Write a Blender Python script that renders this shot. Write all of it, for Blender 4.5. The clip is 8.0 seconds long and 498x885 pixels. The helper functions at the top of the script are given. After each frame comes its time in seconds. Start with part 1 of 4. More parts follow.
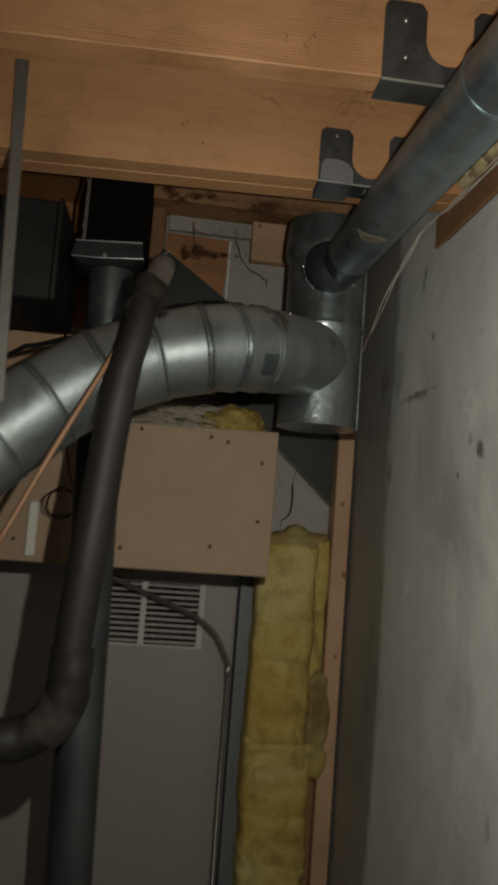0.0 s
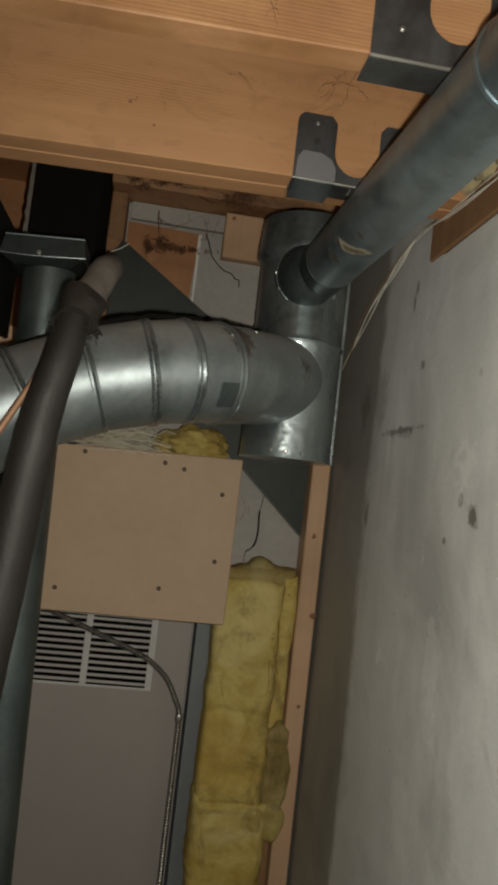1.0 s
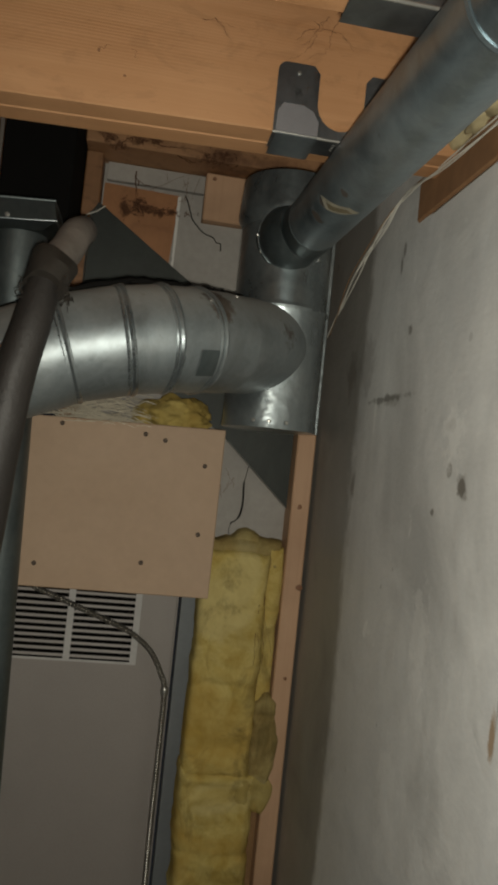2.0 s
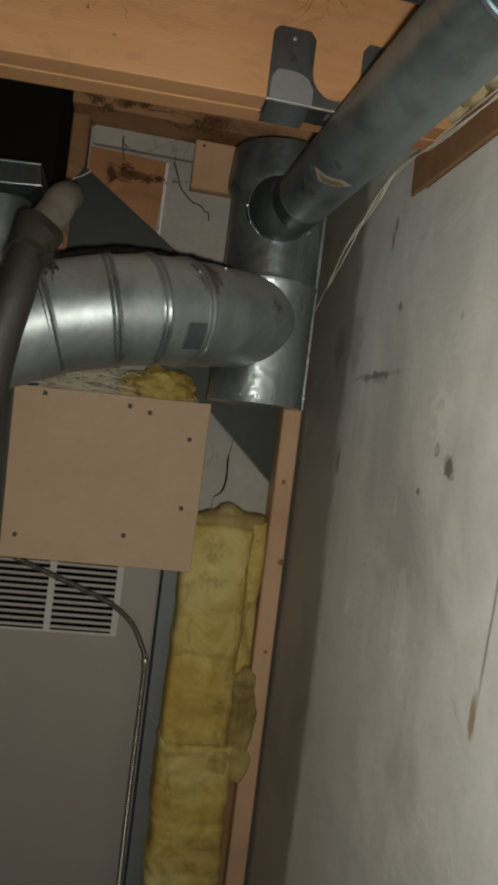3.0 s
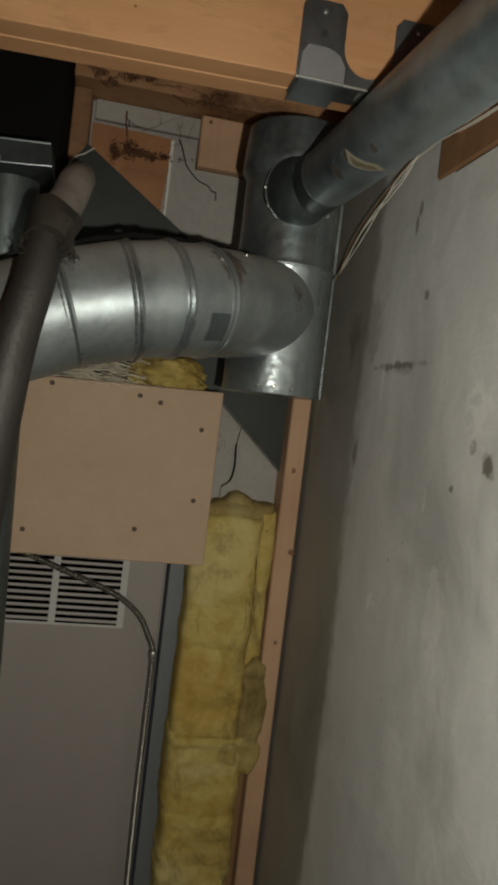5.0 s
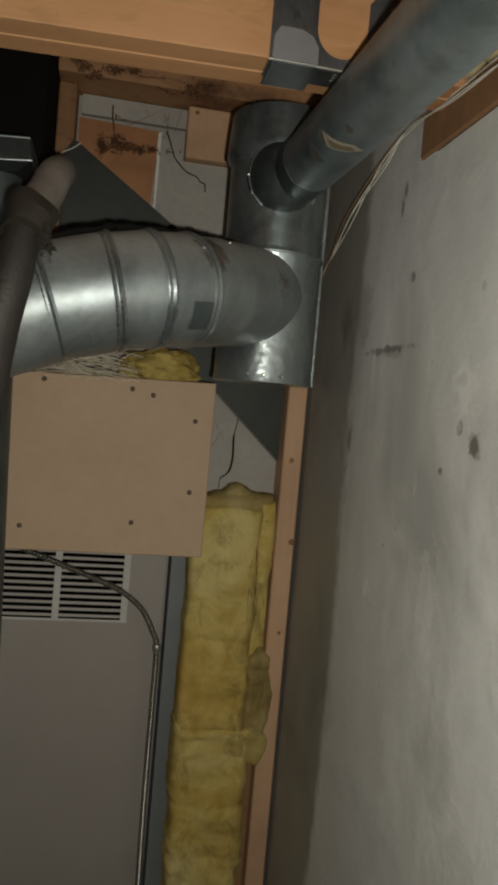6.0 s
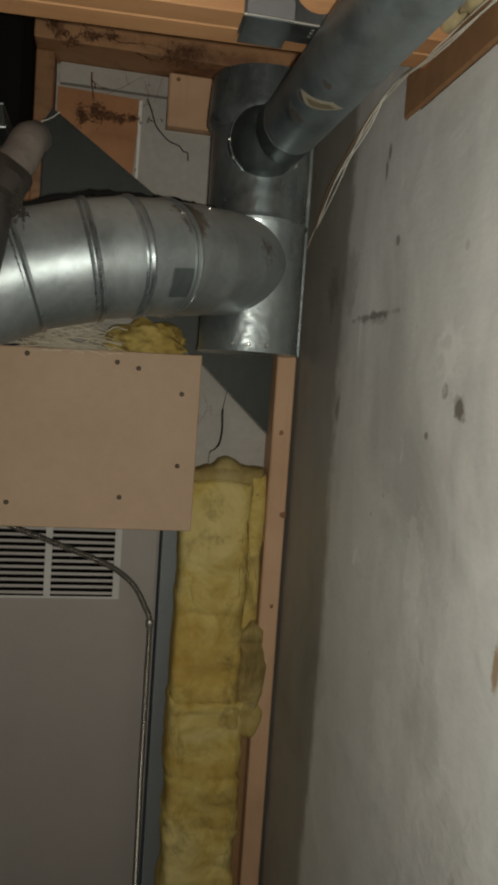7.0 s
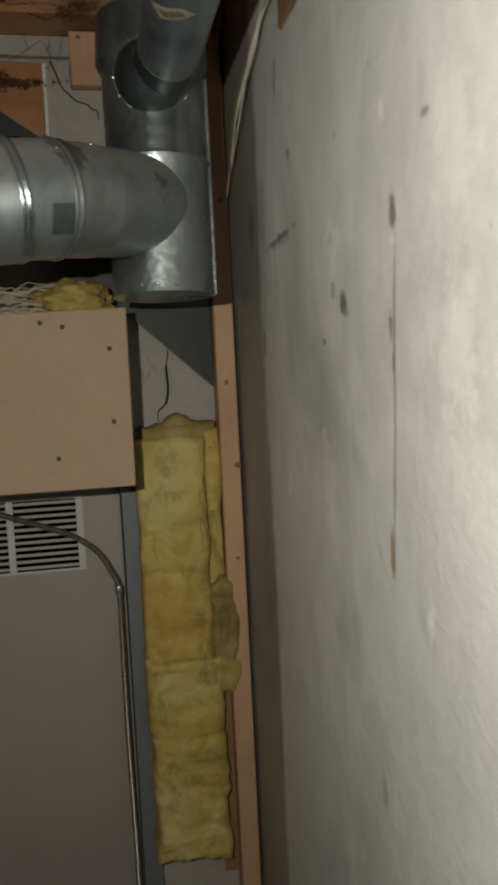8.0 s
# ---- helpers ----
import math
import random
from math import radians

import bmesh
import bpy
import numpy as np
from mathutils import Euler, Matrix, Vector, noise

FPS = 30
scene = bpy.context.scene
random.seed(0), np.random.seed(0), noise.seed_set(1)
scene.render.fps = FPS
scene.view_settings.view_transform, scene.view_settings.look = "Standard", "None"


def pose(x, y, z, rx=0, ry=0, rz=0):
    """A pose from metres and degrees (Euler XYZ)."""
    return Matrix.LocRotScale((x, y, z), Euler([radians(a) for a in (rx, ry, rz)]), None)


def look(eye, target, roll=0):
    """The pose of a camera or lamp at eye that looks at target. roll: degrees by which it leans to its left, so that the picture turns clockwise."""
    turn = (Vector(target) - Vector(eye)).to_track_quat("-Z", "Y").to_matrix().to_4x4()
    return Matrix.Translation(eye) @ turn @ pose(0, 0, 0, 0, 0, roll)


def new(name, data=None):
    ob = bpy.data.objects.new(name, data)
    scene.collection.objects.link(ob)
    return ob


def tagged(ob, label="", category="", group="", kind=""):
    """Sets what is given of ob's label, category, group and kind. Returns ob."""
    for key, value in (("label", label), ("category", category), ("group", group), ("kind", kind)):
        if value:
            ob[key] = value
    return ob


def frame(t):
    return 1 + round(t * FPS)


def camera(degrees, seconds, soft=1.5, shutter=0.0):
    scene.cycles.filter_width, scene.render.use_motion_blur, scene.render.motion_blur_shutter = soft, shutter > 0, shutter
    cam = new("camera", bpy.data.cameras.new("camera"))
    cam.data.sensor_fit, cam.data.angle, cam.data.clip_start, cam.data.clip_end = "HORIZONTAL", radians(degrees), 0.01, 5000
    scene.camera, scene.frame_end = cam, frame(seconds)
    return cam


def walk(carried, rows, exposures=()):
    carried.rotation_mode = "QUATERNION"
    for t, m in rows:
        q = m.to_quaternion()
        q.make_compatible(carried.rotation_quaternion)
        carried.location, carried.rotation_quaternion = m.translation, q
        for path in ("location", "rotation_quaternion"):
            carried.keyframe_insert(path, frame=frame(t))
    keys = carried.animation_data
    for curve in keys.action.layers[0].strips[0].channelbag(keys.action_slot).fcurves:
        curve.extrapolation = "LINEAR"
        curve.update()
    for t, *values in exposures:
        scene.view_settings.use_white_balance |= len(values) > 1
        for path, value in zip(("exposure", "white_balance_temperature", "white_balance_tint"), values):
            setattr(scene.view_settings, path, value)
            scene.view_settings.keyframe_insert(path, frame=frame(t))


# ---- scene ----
cam = camera(37.0, 8.0, soft=3.6, shutter=0.5)
METRES, EYE, TILT, LEAN, TURN = 0.65, 1.6, 0.0, 0.0, -6.3
ROWS = [
    (0.0, 0.0, 0.0, 0.0, -0.45, 5.8, -4.43),
    (0.5, 0.0506, 0.2454, 0.1596, -1.09, 4.82, -6.11),
    (1.0, 0.0658, 0.2974, 0.191, -1.62, 4.13, -6.52),
    (1.5, 0.083, 0.3424, 0.1948, -2.03, 2.94, -6.12),
    (3.0, 0.0718, 0.3756, 0.2084, -3.92, -0.26, -6.98),
    (3.5, 0.0297, 0.4499, 0.201, -4.71, -1.46, -8.82),
    (4.0, -0.0248, 0.4542, 0.227, -5.5, -2.03, -10.21),
    (4.5, -0.0281, 0.448, 0.2394, -5.7, -1.84, -8.39),
    (6.0, 0.0377, 0.4433, 0.2289, -4.36, -2.45, -5.01),
    (6.5, 0.0638, 0.455, 0.216, -4.35, -3.09, -4.16),
    (7.0, 0.0678, 0.4596, 0.206, -4.61, -3.92, -3.93),
    (7.5, 0.1309, 0.4547, 0.177, -4.42, -4.31, -1.49),
    (8.0, 0.2862, 0.4575, 0.0734, -3.79, -4.52, 2.8),
]
PATH = [(t, pose(0, 0, EYE, TILT, LEAN, TURN) @ pose(METRES * x, METRES * y, METRES * z, 90 + pitch, roll, yaw)) for t, x, y, z, yaw, pitch, roll in ROWS]
# the quick moves at the start and the end
PATH += [(0.2, look((0.035, 0.092, 1.655), (0.252, 2.071, 1.850), 5.7)), (7.7, look((0.163, 0.283, 1.679), (0.533, 2.243, 1.532), -0.5))]
PATH.sort(key=lambda row: row[0])
walk(cam, PATH,
     exposures=[(0.0, -0.47), (0.5, -0.03), (1.0, 0.1), (3.0, 0.10), (6.0, 0.12), (7.0, 0.18), (8.0, 0.17)])

# ---- light: a small torch beside the lens, and a nearly black room ----
world = bpy.data.worlds.new("world")
scene.world = world
world.use_nodes = True
world.node_tree.nodes["Background"].inputs[0].default_value = (0.75, 0.85, 1.0, 1)
world.node_tree.nodes["Background"].inputs[1].default_value = 0.01

torch_data = bpy.data.lights.new("torch", "SPOT")
torch_data.energy = 27.0
torch_data.color = (1.0, 0.965, 0.83)
torch_data.shadow_soft_size = 0.008
torch_data.spot_size = radians(165)
torch_data.spot_blend = 1.0
torch = new("torch", torch_data)
torch.matrix_world = look((0.085, 0.245, 1.722), (0.42, 1.25, 1.68))


# ---- materials ----
def mat(name):
    m = bpy.data.materials.new(name)
    m.use_nodes = True
    return m, m.node_tree, m.node_tree.nodes["Principled BSDF"]


def nd(nt, kind, **values):
    n = nt.nodes.new("ShaderNode" + kind)
    for key, value in values.items():
        n.inputs[key.replace("_", " ")].default_value = value
    return n


def coords(nt, scale=(1, 1, 1), space="Object"):
    c = nd(nt, "TexCoord")
    mp = nd(nt, "Mapping", Scale=scale)
    nt.links.new(c.outputs[space], mp.inputs["Vector"])
    return mp.outputs["Vector"]


def tex(nt, vec, scale, detail=4.0, rough=0.55, distort=0.0):
    n = nd(nt, "TexNoise", Scale=scale, Detail=detail, Roughness=rough, Distortion=distort)
    nt.links.new(vec, n.inputs["Vector"])
    return n.outputs["Fac"]


def ramp(nt, fac, stops):
    r = nt.nodes.new("ShaderNodeValToRGB")
    el = r.color_ramp.elements
    while len(el) < len(stops):
        el.new(0.5)
    for e, (p, c) in zip(el, stops):
        e.position = p
        e.color = (*c, 1) if len(c) == 3 else c
    nt.links.new(fac, r.inputs["Fac"])
    return r.outputs["Color"]


def mixc(nt, fac, a, b, blend="MIX"):
    m = nt.nodes.new("ShaderNodeMix")
    m.data_type, m.blend_type = "RGBA", blend
    for value, slot in ((fac, 0), (a, 6), (b, 7)):
        if hasattr(value, "links"):
            nt.links.new(value, m.inputs[slot])
        elif slot == 0:
            m.inputs[0].default_value = value
        else:
            m.inputs[slot].default_value = (*value, 1)
    return m.outputs[2]


def calc(nt, op, a, b=0.0, clamp=False):
    m = nt.nodes.new("ShaderNodeMath")
    m.operation, m.use_clamp = op, clamp
    for i, value in enumerate((a, b)):
        if hasattr(value, "links"):
            nt.links.new(value, m.inputs[i])
        else:
            m.inputs[i].default_value = value
    return m.outputs[0]


def bump(nt, bsdf, height, strength=0.3, distance=0.002):
    b = nd(nt, "Bump", Strength=strength, Distance=distance)
    nt.links.new(height, b.inputs["Height"])
    nt.links.new(b.outputs["Normal"], bsdf.inputs["Normal"])


def grey(v):
    return (v, v, v)


def wood_material(name, axis, dark, light, stain=0.35, soot=0.0, blots=(), ring=1.0):
    """Sawn softwood with its grain along the axis, some darker streaks and grubby patches."""
    m, nt, b = mat(name)
    s = [22.0, 22.0, 22.0]
    s[axis] = 0.7
    v = coords(nt, s)
    rnd = nd(nt, "ObjectInfo").outputs["Random"]
    shift = nt.nodes.new("ShaderNodeVectorMath")
    shift.operation = "ADD"
    nt.links.new(v, shift.inputs[0])
    nt.links.new(calc(nt, "MULTIPLY", rnd, 9.0), shift.inputs[1])
    v = shift.outputs[0]
    wave = nd(nt, "TexWave", Scale=3.3, Distortion=6.0, Detail=3.0)
    wave.bands_direction = "Z" if axis != 2 else "X"
    wave.inputs["Detail Scale"].default_value = 0.6
    nt.links.new(v, wave.inputs["Vector"])
    # the rings show in some stretches and fade in others
    where = ramp(nt, tex(nt, coords(nt, (1.5, 3, 6)), 1.5, 3, 0.5), ((0.40, grey(0.05)), (0.66, grey(0.52))))
    grain = calc(nt, "MULTIPLY", calc(nt, "MULTIPLY", wave.outputs["Fac"], where), ring)
    fine = tex(nt, v, 3.0, 8, 0.75)
    flush = tex(nt, coords(nt), 2.6, 4, 0.55, 0.6)
    mid = tuple((a + c) / 2 for a, c in zip(dark, light))
    col = mixc(nt, grain, ramp(nt, flush, ((0.3, mid), (0.65, light))), dark)
    col = mixc(nt, 0.35, col, ramp(nt, fine, ((0.3, dark), (0.7, light))))
    big = tex(nt, coords(nt), 4.0, 5, 0.6)
    col = mixc(nt, calc(nt, "MULTIPLY", ramp(nt, big, ((0.5, grey(0)), (0.72, grey(1)))), stain), col, tuple(c * 0.5 for c in dark))
    if soot:
        # old water and glue smears
        smear = tex(nt, coords(nt, (1.0, 1.0, 1.9)), 12.0, 7, 0.68, 1.2)
        col = mixc(nt, calc(nt, "MULTIPLY", ramp(nt, smear, ((0.53, grey(0)), (0.61, grey(1)))), soot), col, (0.075, 0.032, 0.013))
    for x, z, rx, rz, f in blots:
        sep = nd(nt, "SeparateXYZ")
        nt.links.new(coords(nt), sep.inputs[0])
        p = calc(nt, "DIVIDE", calc(nt, "SUBTRACT", sep.outputs[0], x), rx)
        q = calc(nt, "DIVIDE", calc(nt, "SUBTRACT", sep.outputs[2], z), rz)
        d = calc(nt, "SQRT", calc(nt, "ADD", calc(nt, "MULTIPLY", p, p), calc(nt, "MULTIPLY", q, q)))
        d = calc(nt, "ADD", d, calc(nt, "MULTIPLY", calc(nt, "SUBTRACT", tex(nt, coords(nt), 28.0, 6, 0.7), 0.5), 1.8))
        col = mixc(nt, calc(nt, "MULTIPLY", ramp(nt, d, ((0.3, grey(1)), (1.1, grey(0)))), f), col, (0.085, 0.032, 0.012))
    nt.links.new(col, b.inputs["Base Color"])
    nt.links.new(ramp(nt, fine, ((0.2, grey(0.45)), (0.8, grey(0.75)))), b.inputs["Roughness"])
    bump(nt, b, calc(nt, "ADD", fine, grain), 0.25, 0.0012)
    return m


def zinc_material(name, tone, rough, dust=0.3, metal=1.0, dents=0.12, stains=(), settle=0.0):
    """Galvanised sheet: zinc flowers, smears and a film of dust."""
    m, nt, b = mat(name)
    v = coords(nt)
    vor = nd(nt, "TexVoronoi", Scale=130.0)
    nt.links.new(v, vor.inputs["Vector"])
    flower = ramp(nt, vor.outputs["Color"], ((0.2, grey(0.93)), (0.9, grey(1.04))))
    smear = tex(nt, coords(nt, (5, 5, 1.6)), 1.6, 7, 0.7, 0.8)
    col = mixc(nt, 1.0, ramp(nt, smear, ((0.3, tuple(c * 0.58 for c in tone)), (0.5, tuple(c * 0.9 for c in tone)), (0.72, tuple(c * 1.08 for c in tone)))), flower, "MULTIPLY")
    spots = ramp(nt, tex(nt, v, 24.0, 4, 0.6), ((0.24, grey(1)), (0.31, grey(0))))
    col = mixc(nt, calc(nt, "MULTIPLY", spots, 0.75), col, (0.05, 0.045, 0.04))
    film = tex(nt, v, 7.0, 7, 0.7)
    dusty = calc(nt, "MULTIPLY", ramp(nt, film, ((0.42, grey(0)), (0.7, grey(1)))), dust)
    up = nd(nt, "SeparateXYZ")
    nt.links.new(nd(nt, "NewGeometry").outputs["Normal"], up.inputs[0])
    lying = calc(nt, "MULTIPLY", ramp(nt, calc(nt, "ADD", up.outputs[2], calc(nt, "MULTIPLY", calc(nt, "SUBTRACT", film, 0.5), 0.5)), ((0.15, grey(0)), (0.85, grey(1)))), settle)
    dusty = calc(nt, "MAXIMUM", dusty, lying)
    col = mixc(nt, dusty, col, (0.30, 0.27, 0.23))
    for x, y, z, r in stains:
        far = nt.nodes.new("ShaderNodeVectorMath")
        far.operation = "DISTANCE"
        far.inputs[1].default_value = (x, y, z)
        nt.links.new(v, far.inputs[0])
        edge = calc(nt, "ADD", calc(nt, "DIVIDE", far.outputs["Value"], r), calc(nt, "MULTIPLY", calc(nt, "SUBTRACT", tex(nt, v, 70.0, 5, 0.7), 0.5), 2.2))
        blot = calc(nt, "MULTIPLY", ramp(nt, edge, ((0.55, grey(1)), (1.0, grey(0)))), 0.92)
        col = mixc(nt, blot, col, (0.055, 0.038, 0.026))
        dusty = calc(nt, "MAXIMUM", dusty, blot)
    nt.links.new(col, b.inputs["Base Color"])
    nt.links.new(calc(nt, "SUBTRACT", metal, calc(nt, "MULTIPLY", dusty, 0.8)), b.inputs["Metallic"])
    nt.links.new(calc(nt, "ADD", ramp(nt, smear, ((0.25, grey(rough - 0.07)), (0.75, grey(rough + 0.12)))), calc(nt, "MULTIPLY", dusty, 0.35)), b.inputs["Roughness"])
    bump(nt, b, calc(nt, "ADD", tex(nt, v, 14.0, 3, 0.5), calc(nt, "MULTIPLY", film, 0.3)), dents, 0.004)
    return m


def paint_material(name, colour, rough=0.5, vary=0.25, fine_scale=120.0, relief=0.08, metallic=0.0):
    m, nt, b = mat(name)
    v = coords(nt)
    big, fine = tex(nt, v, 5.0, 6, 0.65), tex(nt, v, fine_scale, 3, 0.6)
    col = mixc(nt, 0.3, ramp(nt, big, ((0.3, tuple(c * (1 - vary) for c in colour)), (0.7, colour))),
               ramp(nt, fine, ((0.3, tuple(c * (1 - vary) for c in colour)), (0.7, tuple(min(1, c * 1.08) for c in colour)))))
    nt.links.new(col, b.inputs["Base Color"])
    nt.links.new(ramp(nt, big, ((0.3, grey(rough + 0.1)), (0.7, grey(rough)))), b.inputs["Roughness"])
    b.inputs["Metallic"].default_value = metallic
    bump(nt, b, fine, relief, 0.002)
    return m


def concrete_material():
    """Poured wall, trowelled with a thin grey coat: upright streaks, pits, scuffs and rust runs."""
    m, nt, b = mat("concrete")
    v = coords(nt)
    streak = tex(nt, coords(nt, (3.6, 2.6, 0.8)), 1.9, 4, 0.5, 0.35)
    cloud = tex(nt, coords(nt, (1, 0.6, 0.7)), 4.6, 7, 0.56, 0.5)
    grit = tex(nt, coords(nt, (1, 0.5, 1)), 160.0, 4, 0.7)
    lump = tex(nt, coords(nt, (1, 0.55, 0.75)), 13.0, 6, 0.6, 0.3)
    col = mixc(nt, 0.62, ramp(nt, streak, ((0.30, (0.36, 0.357, 0.345)), (0.48, (0.645, 0.64, 0.622)), (0.56, (0.58, 0.582, 0.575)), (0.72, (0.80, 0.80, 0.785)))),
               ramp(nt, cloud, ((0.30, (0.33, 0.327, 0.315)), (0.5, (0.665, 0.66, 0.64)), (0.62, (0.592, 0.592, 0.584)), (0.8, (0.82, 0.82, 0.80)))))
    col = mixc(nt, 0.12, col, ramp(nt, grit, ((0.3, grey(0.5)), (0.7, grey(1.2)))), "MULTIPLY")
    white = ramp(nt, tex(nt, coords(nt, (3, 1.6, 1.0)), 9.0, 5, 0.6, 0.5), ((0.66, grey(0)), (0.74, grey(1))))
    col = mixc(nt, calc(nt, "MULTIPLY", white, 0.7), col, (0.82, 0.81, 0.78))
    pits = tex(nt, v, 26.0, 2, 0.4)
    pit = ramp(nt, pits, ((0.21, grey(1)), (0.25, grey(0))))
    col = mixc(nt, calc(nt, "MULTIPLY", pit, 0.5), col, (0.12, 0.115, 0.10))
    sep = nd(nt, "SeparateXYZ")
    nt.links.new(v, sep.inputs[0])
    y, z = sep.outputs[1], sep.outputs[2]
    ragged = calc(nt, "SUBTRACT", tex(nt, v, 42.0, 6, 0.7), 0.5)
    wander = calc(nt, "SUBTRACT", tex(nt, coords(nt, (1, 1, 0.5)), 7.0, 5, 0.6), 0.5)

    def mark(y0, z0, ry, rz, rough_edge=2.6):
        a = calc(nt, "DIVIDE", calc(nt, "SUBTRACT", y, y0), ry)
        c = calc(nt, "DIVIDE", calc(nt, "SUBTRACT", z, z0), rz)
        d = calc(nt, "SQRT", calc(nt, "ADD", calc(nt, "MULTIPLY", a, a), calc(nt, "MULTIPLY", c, c)))
        d = calc(nt, "ADD", d, calc(nt, "MULTIPLY", ragged, rough_edge))
        return ramp(nt, d, ((0.55, grey(1)), (1.0, grey(0))))

    # the darker strip along the corner, with a wandering, ragged edge
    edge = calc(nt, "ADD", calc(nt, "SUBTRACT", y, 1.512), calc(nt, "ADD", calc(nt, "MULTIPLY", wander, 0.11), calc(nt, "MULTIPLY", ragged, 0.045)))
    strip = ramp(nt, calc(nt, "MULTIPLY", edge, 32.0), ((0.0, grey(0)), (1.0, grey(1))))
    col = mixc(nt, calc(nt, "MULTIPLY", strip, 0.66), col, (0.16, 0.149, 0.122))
    for y0, z0, ry, rz, f in ((1.067, 1.729, 0.017, 0.018, 1.0), (1.110, 1.751, 0.008, 0.010, 0.8), (1.304, 1.960, 0.013, 0.009, 0.8), (1.375, 1.861, 0.10, 0.007, 0.7), (1.36, 1.858, 0.055, 0.012, 0.5),
                              (1.362, 2.10, 0.007, 0.014, 0.8), (1.372, 2.08, 0.007, 0.014, 0.8), (1.518, 1.715, 0.014, 0.026, 0.7), (1.118, 1.807, 0.02, 0.010, 0.35), (1.153, 1.695, 0.006, 0.006, 0.8), (1.28, 1.60, 0.004, 0.005, 0.5),
                              (0.922, 1.797, 0.010, 0.020, 0.9), (0.934, 1.693, 0.007, 0.018, 0.85), (0.93, 1.662, 0.004, 0.012, 0.7), (0.845, 1.855, 0.010, 0.005, 0.7), (1.50, 1.93, 0.05, 0.06, 0.35), (1.598, 1.92, 0.035, 0.05, 0.55), (1.089, 1.917, 0.006, 0.008, 0.3), (0.996, 1.211, 0.010, 0.022, 0.35)):
        col = mixc(nt, calc(nt, "MULTIPLY", mark(y0, z0, ry, rz), f * 0.85), col, (0.12, 0.105, 0.085))
    # paler dabs of the coat
    for y0, z0, ry, rz, f in ((1.11, 1.80, 0.035, 0.045, 0.4), (1.16, 1.52, 0.03, 0.09, 0.3), (0.80, 1.66, 0.04, 0.07, 0.25), (0.80, 1.82, 0.04, 0.06, 0.25), (1.22, 1.28, 0.05, 0.1, 0.25), (0.944, 1.894, 0.006, 0.016, 0.6), (0.922, 1.77, 0.008, 0.006, 0.5), (1.433, 1.84, 0.006, 0.03, 0.45)):
        col = mixc(nt, calc(nt, "MULTIPLY", mark(y0, z0, ry, rz, 3.6), f), col, (0.84, 0.83, 0.80))
    # upright hairline with rust at its foot
    line = calc(nt, "ABSOLUTE", calc(nt, "ADD", calc(nt, "SUBTRACT", y, calc(nt, "SUBTRACT", 1.07, calc(nt, "MULTIPLY", z, 0.085))), calc(nt, "MULTIPLY", wander, 0.012)))
    hair = calc(nt, "MULTIPLY", ramp(nt, line, ((0.0005, grey(1)), (0.0022, grey(0)))), mark(0.935, 1.63, 0.3, 0.17, 0.3))
    col = mixc(nt, calc(nt, "MULTIPLY", hair, 0.75), col, (0.10, 0.08, 0.055))
    col = mixc(nt, calc(nt, "MULTIPLY", mark(0.950, 1.482, 0.008, 0.03, 1.8), 0.75), col, (0.26, 0.14, 0.04))
    col = mixc(nt, 1.0, col, grey(1.05), "MULTIPLY")
    nt.links.new(col, b.inputs["Base Color"])
    nt.links.new(ramp(nt, cloud, ((0.3, grey(0.62)), (0.7, grey(0.38)))), b.inputs["Roughness"])
    dabs = tex(nt, coords(nt, (1, 0.6, 0.75)), 46.0, 4, 0.55, 0.8)
    field = ramp(nt, tex(nt, v, 5.5, 3, 0.5), ((0.46, grey(0)), (0.6, grey(1))))
    lump = calc(nt, "ADD", lump, calc(nt, "MULTIPLY", calc(nt, "MULTIPLY", dabs, field), 0.55))
    bump(nt, b, calc(nt, "ADD", calc(nt, "ADD", lump, calc(nt, "MULTIPLY", grit, 0.06)), calc(nt, "MULTIPLY", pit, -0.4)), 0.38, 0.006)
    return m


def wool_material(name, dark, light):
    m, nt, b = mat(name)
    v = coords(nt)
    fibre = tex(nt, v, 70.0, 8, 0.8, 1.6)
    patch = tex(nt, v, 13.0, 6, 0.62, 1.4)
    broad = tex(nt, v, 5.0, 4, 0.55, 0.8)
    col = mixc(nt, 0.35, ramp(nt, patch, ((0.34, dark), (0.5, tuple((a + c) / 2 for a, c in zip(dark, light))), (0.66, light))), ramp(nt, fibre, ((0.25, dark), (0.75, light))))
    ochre = tuple(c * k for c, k in zip(dark, (1.12, 1.0, 0.95)))
    pale = tuple(c * k for c, k in zip(light, (0.95, 0.98, 1.2)))
    col = mixc(nt, calc(nt, "MULTIPLY", ramp(nt, broad, ((0.38, grey(1)), (0.50, grey(0)))), 0.5), col, ochre)
    col = mixc(nt, calc(nt, "MULTIPLY", ramp(nt, broad, ((0.50, grey(0)), (0.62, grey(1)))), 0.55), col, pale)
    dirt = tex(nt, coords(nt, (1, 1, 0.6)), 9.0, 7, 0.72, 0.8)
    col = mixc(nt, calc(nt, "MULTIPLY", ramp(nt, dirt, ((0.53, grey(0)), (0.67, grey(1)))), 0.62), col, (0.15, 0.11, 0.04))
    nt.links.new(col, b.inputs["Base Color"])
    b.inputs["Roughness"].default_value = 0.95
    b.inputs["Specular IOR Level"].default_value = 0.1
    bump(nt, b, calc(nt, "ADD", fibre, patch), 0.6, 0.004)
    return m


